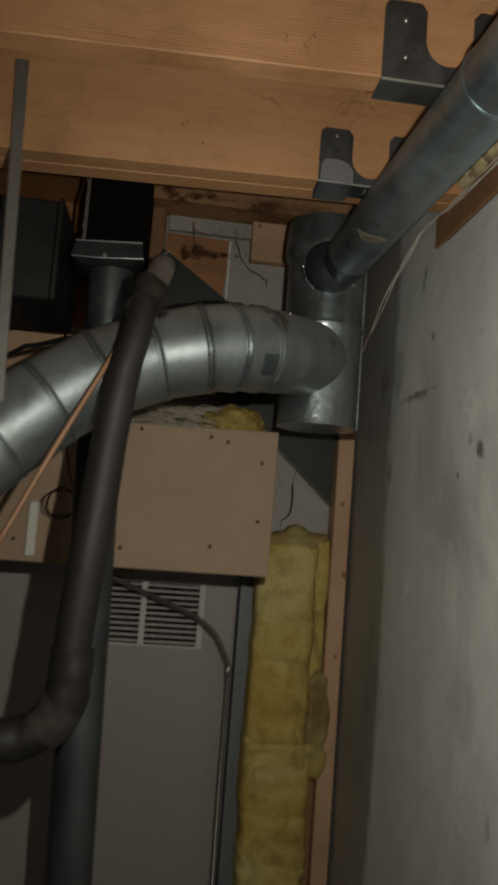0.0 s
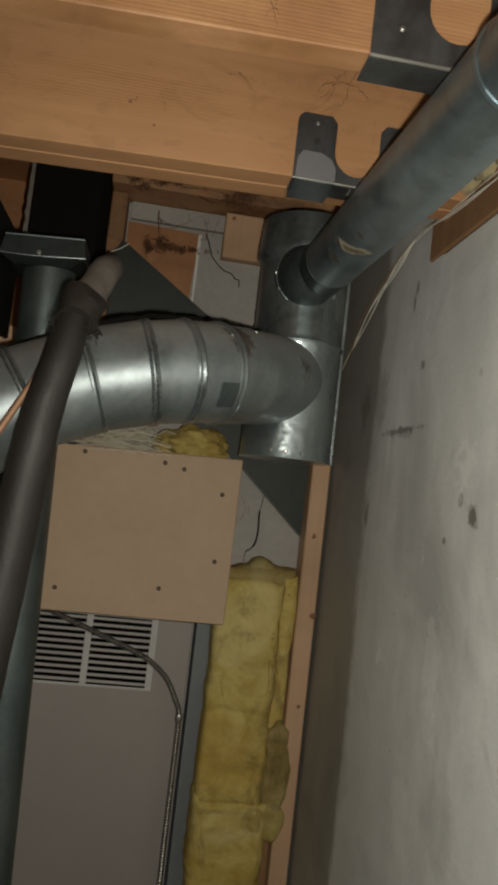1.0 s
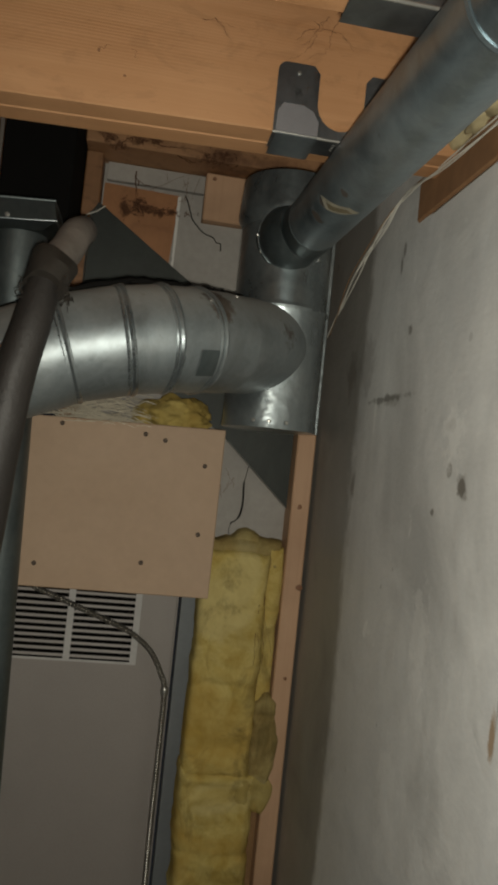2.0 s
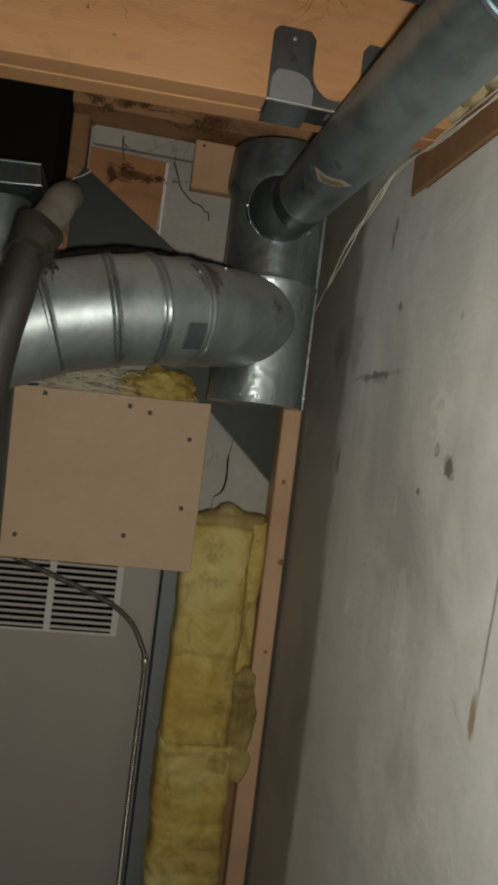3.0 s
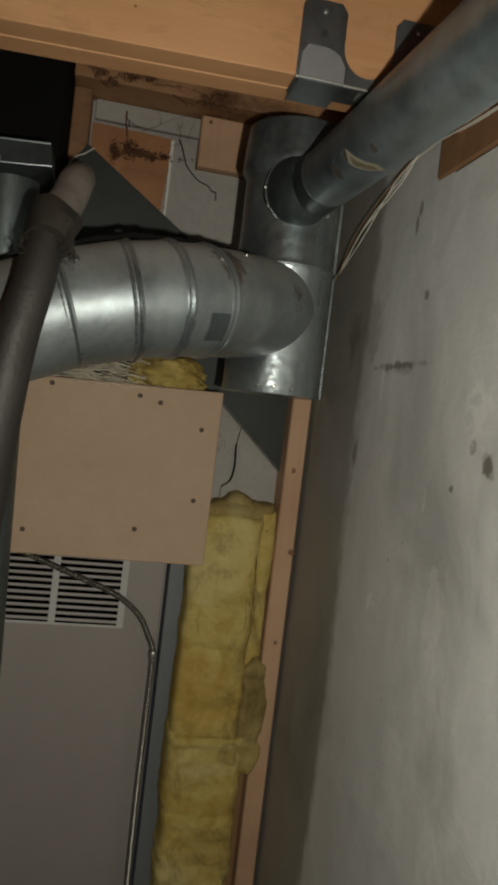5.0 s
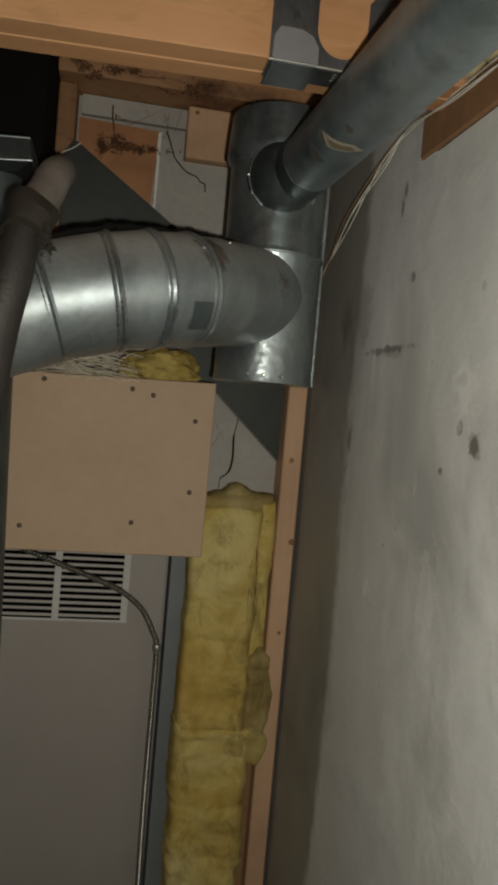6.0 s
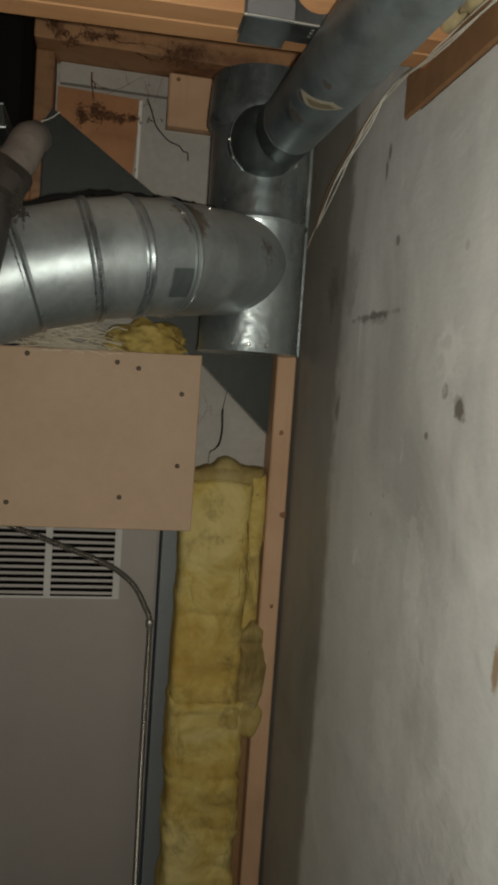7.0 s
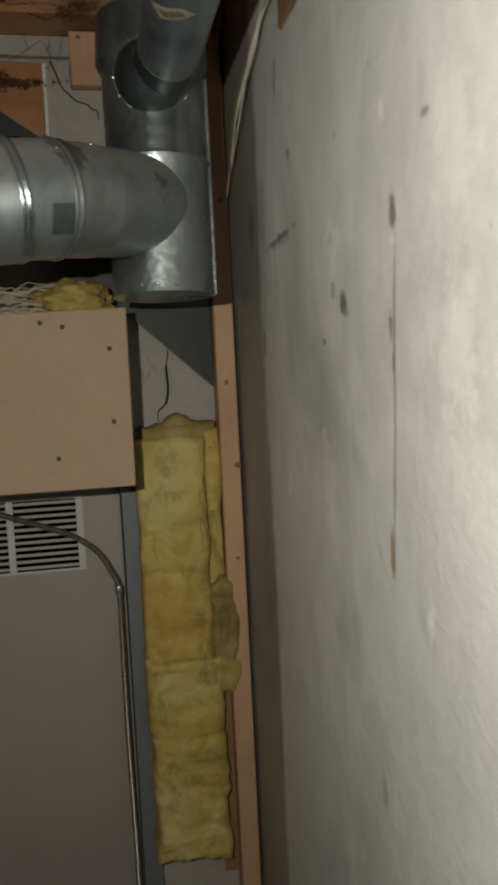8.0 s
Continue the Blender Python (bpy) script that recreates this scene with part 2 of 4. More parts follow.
JOIST = wood_material("joist_wood", 0, (0.335, 0.152, 0.059), (0.545, 0.297, 0.146), 0.45, 0.13, (), 1.25)
STUD = wood_material("stud_wood", 2, (0.42, 0.235, 0.13), (0.59, 0.38, 0.24), 0.35)
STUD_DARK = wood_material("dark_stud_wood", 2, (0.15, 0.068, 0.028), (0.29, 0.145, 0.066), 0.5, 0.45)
SHEATH = wood_material("sheathing_wood", 2, (0.28, 0.12, 0.047), (0.42, 0.195, 0.083), 0.5, 0.15)
DARKWOOD = wood_material("stained_wood", 0, (0.26, 0.125, 0.055), (0.42, 0.225, 0.11), 0.5, 0.35, ((0.20, 2.362, 0.075, 0.028, 0.75), (0.30, 2.36, 0.09, 0.03, 0.6), (-0.05, 2.375, 0.025, 0.012, 0.5), (0.05, 2.37, 0.05, 0.012, 0.4)), 0.5)
SILL = paint_material("sill_wood", (0.30, 0.155, 0.07), 0.8, 0.5, 25.0, 0.3)
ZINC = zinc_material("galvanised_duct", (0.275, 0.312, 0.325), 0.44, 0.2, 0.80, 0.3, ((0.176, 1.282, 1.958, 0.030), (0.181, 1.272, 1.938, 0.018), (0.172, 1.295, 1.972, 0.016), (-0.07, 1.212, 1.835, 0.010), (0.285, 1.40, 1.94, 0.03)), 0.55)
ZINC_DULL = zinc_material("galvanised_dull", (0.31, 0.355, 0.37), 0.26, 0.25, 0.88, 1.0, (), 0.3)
ZINC_PIPE = zinc_material("galvanised_pipe", (0.27, 0.33, 0.36), 0.36, 0.3, 0.85, 0.2, ((-0.031, 1.235, -0.033, 0.015), (-0.036, 1.19, -0.027, 0.011), (-0.024, 1.12, -0.038, 0.009), (-0.036, 1.385, -0.027, 0.030)))
SHEET = zinc_material("weathered_sheet", (0.038, 0.043, 0.039), 0.5, 0.04, 0.4)
FLUE = zinc_material("flue_pipe_zinc", (0.12, 0.145, 0.15), 0.42, 0.12, 0.8)
DARKMETAL = zinc_material("dark_sheet", (0.022, 0.024, 0.024), 0.5, 0.05, 0.5)
SHOE = zinc_material("shoe_steel", (0.30, 0.33, 0.35), 0.38, 0.15)
CONCRETE = concrete_material()
WOOL = wool_material("glass_wool", (0.40, 0.275, 0.058), (0.68, 0.555, 0.215))
# darker copy of the wool, with dirt and shade in its colour
WOOL_DIM = wool_material("dim_glass_wool", (0.28, 0.19, 0.045), (0.50, 0.39, 0.13))
WOOL_DUSTY = wool_material("dusty_wool", (0.22, 0.155, 0.055), (0.45, 0.36, 0.15))
BOARD = paint_material("hardboard", (0.375, 0.258, 0.168), 0.6, 0.14, 60.0, 0.06)
CABINET = paint_material("cabinet_enamel", (0.345, 0.31, 0.285), 0.45, 0.12, 200.0, 0.05)
WHITE = paint_material("grille_white", (0.58, 0.56, 0.54), 0.5, 0.2)
PAPER = paint_material("drywall_paper", (0.40, 0.375, 0.345), 0.85, 0.25, 70.0, 0.2)
STEELSTRIP = paint_material("strip_steel", (0.19, 0.205, 0.215), 0.5, 0.2, 90.0, 0.05, 0.1)
FOAM = paint_material("black_foam", (0.024, 0.02, 0.0175), 0.55, 0.6, 180.0, 0.4)
DUST = paint_material("dust_grey", (0.195, 0.168, 0.145), 0.95, 0.45, 90.0, 0.6)
DUST_DARK = paint_material("dust_on_black", (0.055, 0.047, 0.04), 0.8, 0.7, 40.0, 0.5)
TAPE = paint_material("dark_tape", (0.022, 0.017, 0.012), 0.7, 0.5, 120.0, 0.4)
COPPER = paint_material("copper", (0.42, 0.24, 0.145), 0.55, 0.35, 60.0, 0.05, 0.45)
STEEL = paint_material("bright_steel", (0.46, 0.45, 0.42), 0.32, 0.3, 60.0, 0.05, 0.75)
EAR = paint_material("ear_steel", (0.30, 0.295, 0.31), 0.4, 0.2, 60.0, 0.05, 0.4)
CONDUIT = paint_material("conduit_steel", (0.50, 0.48, 0.44), 0.3, 0.3, 60.0, 0.05, 0.95)
SCREW = paint_material("screw_steel", (0.075, 0.05, 0.034), 0.6, 0.4, 200.0, 0.1, 0.0)
CABLE = paint_material("black_cable", (0.006, 0.0055, 0.005), 0.85, 0.3)
CABLE.node_tree.nodes["Principled BSDF"].inputs["Specular IOR Level"].default_value = 0.15
WIRE = paint_material("white_wire", (0.74, 0.71, 0.63), 0.55, 0.3)
WEB = paint_material("dusty_cobweb", (0.20, 0.10, 0.048), 0.95, 0.4)
WEB_DARK = paint_material("dark_cobweb", (0.12, 0.048, 0.02), 0.95, 0.5)
KRAFT = paint_material("kraft_paper", (0.30, 0.17, 0.075), 0.8, 0.3, 50.0, 0.3)
KNOT = paint_material("knot_wood", (0.27, 0.125, 0.06), 0.6, 0.4, 300.0, 0.1)
GYPSUM = paint_material("gypsum_edge", (0.72, 0.70, 0.66), 0.9, 0.2)
SHRED = paint_material("pale_shred", (0.62, 0.56, 0.44), 0.8, 0.3)
FILLER = paint_material("foam_filler", (0.50, 0.42, 0.24), 0.8, 0.4, 60.0, 0.4)
LABEL = paint_material("aged_label", (0.68, 0.63, 0.50), 0.7, 0.3)
PRINT = paint_material("label_print", (0.36, 0.30, 0.19), 0.7, 0.2)
# near-black colour that stands in for the shade inside hollows
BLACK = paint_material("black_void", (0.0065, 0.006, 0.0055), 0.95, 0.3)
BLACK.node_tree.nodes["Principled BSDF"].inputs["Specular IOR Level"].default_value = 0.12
# floor and unseen walls, kept pale to bounce more fill light
FLOOR = paint_material("floor_concrete", (0.45, 0.44, 0.42), 0.8, 0.35, 60.0, 0.3)
PLASTER = paint_material("room_wall", (0.62, 0.60, 0.57), 0.85, 0.25, 60.0, 0.2)


# ---- mesh helpers ----
def link(name, bm, material, parent=None, label="", smooth=True, angle=28):
    me = bpy.data.meshes.new(name)
    bmesh.ops.recalc_face_normals(bm, faces=bm.faces)
    bm.to_mesh(me)
    bm.free()
    me.materials.append(material)
    if smooth:
        me.polygons.foreach_set("use_smooth", [True] * len(me.polygons))
        me.set_sharp_from_angle(angle=radians(angle))
    ob = new(name, me)
    if parent is not None:
        ob.parent = parent
    if label:
        ob["label"] = label
    return ob


def part(name, bm, material, parent, label="", angle=28):
    return link(name, bm, material, parent, label, True, angle)


def thing(name, label, category, group="", kind=""):
    return tagged(new(name), label, category, group, kind)


def box(bm, x0, x1, y0, y1, z0, z1, bevel=0.0):
    made = bmesh.ops.create_cube(bm, size=1.0)["verts"]
    for v in made:
        v.co = Vector(((x0 + x1) / 2 + v.co.x * (x1 - x0), (y0 + y1) / 2 + v.co.y * (y1 - y0), (z0 + z1) / 2 + v.co.z * (z1 - z0)))
    if bevel:
        edges = list({e for v in made for e in v.link_edges})
        bmesh.ops.bevel(bm, geom=edges, offset=bevel, segments=1, affect="EDGES")
    return bm


def boxed(*a, bevel=0.0):
    return box(bmesh.new(), *a, bevel=bevel)


def frames_along(pts):
    """Ring frames along a line of points, mitred at its bends."""
    pts = [Vector(p) for p in pts]
    dirs = [(b - a).normalized() for a, b in zip(pts, pts[1:])]
    ref = Vector((0, 0, 1)) if abs(dirs[0].z) < 0.9 else Vector((1, 0, 0))
    out = []
    side = dirs[0].cross(ref).normalized()
    for i, p in enumerate(pts):
        d0, d1 = dirs[max(i - 1, 0)], dirs[min(i, len(dirs) - 1)]
        t = (d0 + d1).normalized()
        side = (side - t * side.dot(t)).normalized()
        up = t.cross(side)
        out.append((p, t, side, up, 1.0 / max(t.dot(d1), 0.5)))
    return out


def sweep(bm, pts, radius, seg=24, caps=True, wobble=0.0):
    """A tube along points; radius is a number or one per point."""
    rings = []
    for i, (p, t, s, u, k) in enumerate(frames_along(pts)):
        r = radius[i] if isinstance(radius, (list, tuple)) else radius
        ring = []
        for j in range(seg):
            a = 2 * math.pi * j / seg
            rr = r * (1 + wobble * noise.noise(Vector((p.x * 40 + math.cos(a), p.y * 40 + math.sin(a), p.z * 40))))
            ring.append(bm.verts.new(p + s * (rr * math.cos(a)) + u * (rr * math.sin(a))))
        rings.append(ring)
    for a, b in zip(rings, rings[1:]):
        for j in range(seg):
            bm.faces.new((a[j], a[(j + 1) % seg], b[(j + 1) % seg], b[j]))
    if caps:
        bm.faces.new(rings[0][::-1])
        bm.faces.new(rings[-1])
    return bm


def swept(pts, radius, seg=24, caps=True, wobble=0.0):
    return sweep(bmesh.new(), pts, radius, seg, caps, wobble)


def smooth_line(pts, n=10):
    """A Catmull-Rom line through the points."""
    p = [Vector(q) for q in pts]
    p = [p[0] * 2 - p[1]] + p + [p[-1] * 2 - p[-2]]
    out = []
    for i in range(1, len(p) - 2):
        for k in range(n):
            t = k / n
            out.append(0.5 * (2 * p[i] + (p[i + 1] - p[i - 1]) * t + (2 * p[i - 1] - 5 * p[i] + 4 * p[i + 1] - p[i + 2]) * t * t
                              + (3 * p[i] - p[i - 1] - 3 * p[i + 1] + p[i + 2]) * t ** 3))
    out.append(p[-2])
    return out


def ring_bead(centre, direction, radius, thick=0.0025, seg=56):
    """A raised round bead about a duct."""
    d = Vector(direction).normalized()
    ref = Vector((0, 0, 1)) if abs(d.z) < 0.9 else Vector((1, 0, 0))
    s = d.cross(ref).normalized()
    u = d.cross(s)
    bm = bmesh.new()
    rings = []
    for j in range(seg):
        a = 2 * math.pi * j / seg
        out = s * math.cos(a) + u * math.sin(a)
        rings.append([bm.verts.new(Vector(centre) + out * (radius + thick * math.cos(b)) + d * (thick * 1.6 * math.sin(b)))
                      for b in [2 * math.pi * k / 6 for k in range(6)]])
    for j in range(seg):
        a, b = rings[j], rings[(j + 1) % seg]
        for k in range(6):
            bm.faces.new((a[k], a[(k + 1) % 6], b[(k + 1) % 6], b[k]))
    return bm


def screw_head(centre, normal, r=0.004):
    n = Vector(normal).normalized()
    c = Vector(centre)
    return swept([c, c + n * 0.0012, c + n * 0.0024], [r, r * 0.95, r * 0.5], 10)


def prism(bm, outline, axis, a, b):
    """An outline (two coordinates a point) pushed along an axis from a to b."""
    def place(p, w):
        c = [p[0], p[1]]
        c.insert(axis, w)
        return Vector(c)
    lo = [bm.verts.new(place(p, a)) for p in outline]
    hi = [bm.verts.new(place(p, b)) for p in outline]
    bm.faces.new(lo)
    bm.faces.new(hi[::-1])
    for i in range(len(lo)):
        j = (i + 1) % len(lo)
        bm.faces.new((lo[i], hi[i], hi[j], lo[j]))
    return bm


def pierced(xs, zs, holes, y, thick):
    """An upright sheet on a grid of lines, with the named cells left open."""
    bm = bmesh.new()
    g = [[bm.verts.new((x, y, z)) for z in zs] for x in xs]
    for i in range(len(xs) - 1):
        for k in range(len(zs) - 1):
            if (i, k) not in holes:
                bm.faces.new((g[i][k], g[i + 1][k], g[i + 1][k + 1], g[i][k + 1]))
    bmesh.ops.recalc_face_normals(bm, faces=bm.faces)
    made = bmesh.ops.extrude_face_region(bm, geom=bm.faces[:])["geom"]
    bmesh.ops.translate(bm, verts=[v for v in made if isinstance(v, bmesh.types.BMVert)], vec=(0, thick, 0))
    return bm


# ---- the setting ----
WALL_X, STUD_Y, TOP = 0.47, 1.797, 2.41
JOIST_Z, JOIST_Y, JOIST_RISE = 2.168, 1.173, 0.026


def add_setting():
    bm = bmesh.new()
    n, m = 60, 40
    # the poured wall, slightly uneven on its face
    grid = [[bm.verts.new((WALL_X + 0.0022 * noise.noise(Vector((0, y * 5, z * 5))) + 0.001 * noise.noise(Vector((3, y * 19, z * 12))), y, z))
             for z in [(2.125 if y < 1.3 else TOP - 0.005) * k / m for k in range(m + 1)]] for y in [-1.5 + 3.6 * i / n for i in range(n + 1)]]
    for i in range(n):
        for k in range(m):
            bm.faces.new((grid[i][k], grid[i + 1][k], grid[i + 1][k + 1], grid[i][k + 1]))
    back = [[bm.verts.new((WALL_X + 0.2, y, z)) for z in (0, 2.125 if y < 0 else TOP - 0.005)] for y in (-1.5, 2.1)]
    bm.faces.new((back[0][0], back[0][1], back[1][1], back[1][0]))
    bm.faces.new([g[m] for g in grid] + [back[1][1], back[0][1]])
    bm.faces.new([g[0] for g in grid][::-1] + [back[0][0], back[1][0]])
    bm.faces.new(grid[0] + [back[0][1], back[0][0]])
    bm.faces.new(grid[n][::-1] + [back[1][0], back[1][1]])
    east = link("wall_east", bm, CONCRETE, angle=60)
    tagged(east, "grey poured concrete basement wall with streaks, pits and scuffs", "wall", kind="structure")

    tagged(link("floor", boxed(-2.5, WALL_X + 0.2, -1.5, 2.1, -0.1, 0.0), FLOOR, smooth=False), "bare grey concrete basement floor", "floor", kind="structure")
    tagged(link("ceiling", boxed(-2.5, WALL_X + 0.2, -1.5, 2.1, TOP, TOP + 0.02), SHEATH, smooth=False), "underside of the brown plywood subfloor", "ceiling", kind="structure")
    # unseen walls, added to close the room and throw light back
    tagged(link("wall_west", boxed(-2.6, -2.5, -1.5, 2.1, 0, TOP), PLASTER, smooth=False), "plain pale wall out of view, closing the room", "wall", kind="structure")
    tagged(link("wall_south", boxed(-2.6, WALL_X + 0.2, -1.6, -1.5, 0, TOP), PLASTER, smooth=False), "plain pale wall out of view, closing the room", "wall", kind="structure")
    tagged(link("wall_north", prism(bmesh.new(), [(0.2565, 0), (WALL_X, 0), (WALL_X, 2.362), (-0.06, 2.362), (-0.06, 1.56), (0.2565, 1.56)], 1, 1.862, 1.874), PAPER, smooth=False), "grey paper back of drywall behind open studs", "wall", kind="structure")
    tagged(link("wall_north_upper", boxed(-2.5, WALL_X + 0.2, 1.99, 2.02, 2.0, TOP), SHEATH, smooth=False), "brown board behind the top of the stud wall", "wall", kind="structure")

    tagged(link("sill_plate", boxed(WALL_X - 0.004, WALL_X + 0.15, -1.5, 1.31, 2.127, 2.19, bevel=0.003), SILL), "weathered brown wooden sill plate on the concrete wall", "sill plate", kind="structure")
    tagged(link("rim_joist", boxed(WALL_X + 0.06, WALL_X + 0.1, -1.5, 1.24, 2.192, TOP - 0.004), SILL), "brown rim joist above the sill", "rim joist", kind="structure")
    # the joists sag a little away from the wall; the one before the tee is two planks thick
    for y, deep in ((0.872, 0.036), (JOIST_Y, 0.039), (0.57, 0.038), (0.265, 0.038), (-0.04, 0.038), (-0.345, 0.038), (JOIST_Y + 0.041, 0.039)):
        bm = boxed(-2.5, WALL_X + 0.055, y, y + deep, 2.163, TOP - 0.002, bevel=0.0015)
        for v in bm.verts:
            if v.co.z < 2.3:
                v.co.z += JOIST_RISE * v.co.x
        tagged(link("ceiling_joist", bm, JOIST), "orange-brown sawn fir floor joist", "joist", "floor joists", "structure")

    tagged(link("top_plate", boxed(-0.085, WALL_X - 0.004, 1.752, STUD_Y + 0.064, 2.352, TOP - 0.004, bevel=0.002), DARKWOOD), "stained wooden top plate of the stud wall, hung with cobwebs", "top plate", kind="structure")
    tagged(link("wall_stud", boxed(0.422, 0.4625, STUD_Y, STUD_Y + 0.064, 0, 2.3505, bevel=0.0025), STUD), "pale pinkish pine wall stud with small knots beside the concrete", "stud", "wall studs", "structure")
    tagged(link("wall_stud", boxed(-0.085, -0.050, STUD_Y, STUD_Y + 0.064, 1.45, 2.3505, bevel=0.0025), STUD_DARK), "short brown wall stud beside the black ceiling void", "stud", "wall studs", "structure")
    # knots on the long stud
    stud = [o for o in scene.objects if o.name == "wall_stud"][0]
    for x, z, r in ((0.441, 1.653, 0.0055), (0.457, 1.481, 0.007), (0.447, 1.285, 0.004), (0.447, 2.02, 0.005)):
        k = swept([(x, STUD_Y + 0.001, z), (x, STUD_Y - 0.0006, z), (x, STUD_Y - 0.0012, z)], [r, r, r * 0.7], 12, wobble=0.4)
        part("knot", k, KNOT, stud, "dark brown knot")


add_setting()


# ---- boards, sheet and wool between the studs ----
def add_back_wall():
    tagged(link("drywall_strip", boxed(-0.043, 0.168, 1.842, 1.858, 2.312, 2.3505, bevel=0.001), PAPER), "pale drywall strip under the top plate", "drywall strip")
    tagged(link("wood_block", boxed(0.168, 0.30, 1.815, 1.857, 2.248, 2.3505, bevel=0.003), STUD), "small pale pine block nailed under the top plate", "wood block")
    bm = prism(bmesh.new(), [(-0.046, 2.305), (0.116, 2.300), (0.104, 2.10), (-0.046, 2.10)], 1, 1.846, 1.858)
    tagged(link("board_offcut", bm, SHEATH), "reddish-brown board offcut behind the metal sheet", "board")
    rag = [(0.1125 + 0.003 * noise.noise(Vector((k * 0.9, 0, 0))), 2.125 + 0.0085 * k) for k in range(21)]
    bm = prism(bmesh.new(), rag + [(0.119, 2.297), (0.117, 2.12)], 1, 1.838, 1.8475)
    drywall = prism(bmesh.new(), [(0.1195, 2.298), (0.165, 2.298), (0.165, 2.246), (0.31, 2.246), (0.31, 1.90), (0.105, 1.90)], 1, 1.839, 1.8475)
    piece = link("drywall_piece", drywall, PAPER, smooth=False)
    tagged(piece, "grey drywall piece with a torn white edge", "drywall")
    part("torn_edge", bm, GYPSUM, piece, "torn white gypsum edge")
    outline = [(-0.062, 2.222), (-0.050, 2.243), (-0.038, 2.236), (0.154, 2.106), (0.412, 1.87), (0.412, 1.645), (0.400, 1.656), (0.268, 1.779), (-0.062, 2.02)]
    bm = prism(bmesh.new(), outline, 1, 0.0, 0.002)
    for v in bm.verts:
        back = 0.07 * (v.co.x + 0.062)
        v.co = Vector((v.co.x + 0.006 * (v.co.x + 0.062) / 0.47, 1.7925 + back + v.co.y, v.co.z))
    sheet = link("diagonal_sheet", bm, SHEET)
    tagged(sheet, "dark grey sheet-metal strip running diagonally between studs", "metal sheet")
    lean = lambda x, z: (x + 0.006 * (x + 0.062) / 0.47, 1.7925 + 0.07 * (x + 0.062), z)
    part("hem", swept([lean(0.408, 1.649), lean(0.400, 1.656), lean(0.268, 1.779)], 0.0017, 6), STEEL, sheet, "bright cut edge")
    part("side_fold", boxed(-0.0655, -0.0625, 1.789, 1.7965, 2.02, 2.222, bevel=0.0006), SHEET, sheet)


add_back_wall()


def wool_sheet(name, x0, x1, z0, z1, y, bulge, material, label, seed, edge=0.014, nx=52, nz=150, group="", creases=(), round_off=0.0, parent=None):
    """A batt of glass wool: lumpy face with a ragged, rounded rim."""
    bm = bmesh.new()
    off = Vector((seed * 7.3, seed * 3.1, seed))
    front, rear = [], []
    for i in range(nx + 1):
        fr, rr = [], []
        for k in range(nz + 1):
            u, w = i / nx, k / nz
            du, dw = 2 * u - 1, 2 * w - 1
            su, sw = du * math.sqrt(1 - 0.5 * round_off * dw * dw), dw * math.sqrt(1 - 0.5 * round_off * du * du)
            x, z = (x0 + x1 + (x1 - x0) * su) / 2, (z0 + z1 + (z1 - z0) * sw) / 2
            q = Vector((x, 0, z)) + off
            e = min(u, 1 - u) * (x1 - x0), min(w, 1 - w) * (z1 - z0)
            rim = min(1.0, min(e) / 0.02)
            x += (edge * noise.noise(q * 14) + edge * 0.5 * noise.noise(q * 45)) * (1 if u in (0, 1) else abs(2 * u - 1) ** 3)
            z += (edge * 1.6 * noise.noise(q * 17 + Vector((5, 0, 0))) + edge * 0.6 * noise.noise(q * 60)) * (1 if w in (0, 1) else abs(2 * w - 1) ** 8)
            fold = 0.012 * noise.noise(Vector((q.x * 9, 1, q.z * 9))) + 0.0045 * noise.noise(Vector((q.x * 28, 2, q.z * 24))) + 0.0016 * noise.noise(Vector((q.x * 80, 2, q.z * 80)))
            # a few soft hollows where it was pressed in
            dent = noise.noise(Vector((q.x * 3.1 + 4, 5, q.z * 4.3)))
            fold += 0.016 * max(0.0, dent - 0.12)
            crease = abs(noise.noise(Vector((q.x * 1.3, 9, q.z * 5.2))))
            fold += 0.007 * max(0.0, 1 - crease * 14) * (0.5 + noise.noise(q * 9))
            for cz, deep, wide in creases:
                off_z = (z - cz + 0.012 * noise.noise(Vector((q.x * 16, 3, cz * 31)))) / wide
                fold += deep * math.exp(-off_z * off_z) * (0.75 + 0.5 * noise.noise(Vector((q.x * 22, 8, cz * 17))))
            yy = y - bulge * math.sqrt(max(rim * (2 - rim), 0)) + fold * (0.3 + 0.7 * rim)
            fr.append(bm.verts.new((x, yy, z)))
            rr.append(bm.verts.new((x, 1.8605, z)))
        front.append(fr)
        rear.append(rr)
    for i in range(nx):
        for k in range(nz):
            bm.faces.new((front[i][k], front[i + 1][k], front[i + 1][k + 1], front[i][k + 1]))
    for i in range(nx):
        for k in (0, nz):
            bm.faces.new((front[i][k], front[i + 1][k], rear[i + 1][k], rear[i][k]))
    for k in range(nz):
        for i in (0, nx):
            bm.faces.new((front[i][k], front[i][k + 1], rear[i][k + 1], rear[i][k]))
    if parent is not None:
        return part(name, bm, material, parent, label, 80)
    ob = link(name, bm, material, angle=80)
    return tagged(ob, label, "insulation", group)


G = "wall insulation"
upper = wool_sheet("insulation_batt", 0.2445, 0.390, 1.066, 1.547, 1.806, 0.020, WOOL, "yellow glass-wool batt stuffed between stud and steel channel", 6, edge=0.005, nz=190, group=G, creases=((1.425, 0.004, 0.008), (1.300, 0.003, 0.008), (1.262, 0.007, 0.010), (1.135, 0.006, 0.016)))
low = wool_sheet("insulation_batt", 0.2435, 0.404, 0.64, 1.088, 1.804, 0.024, WOOL, "lower yellow glass-wool batt with a ragged end", 2, edge=0.012, nz=190, group=G, creases=((1.045, 0.007, 0.012), (0.915, 0.005, 0.010), (0.80, 0.004, 0.014)))
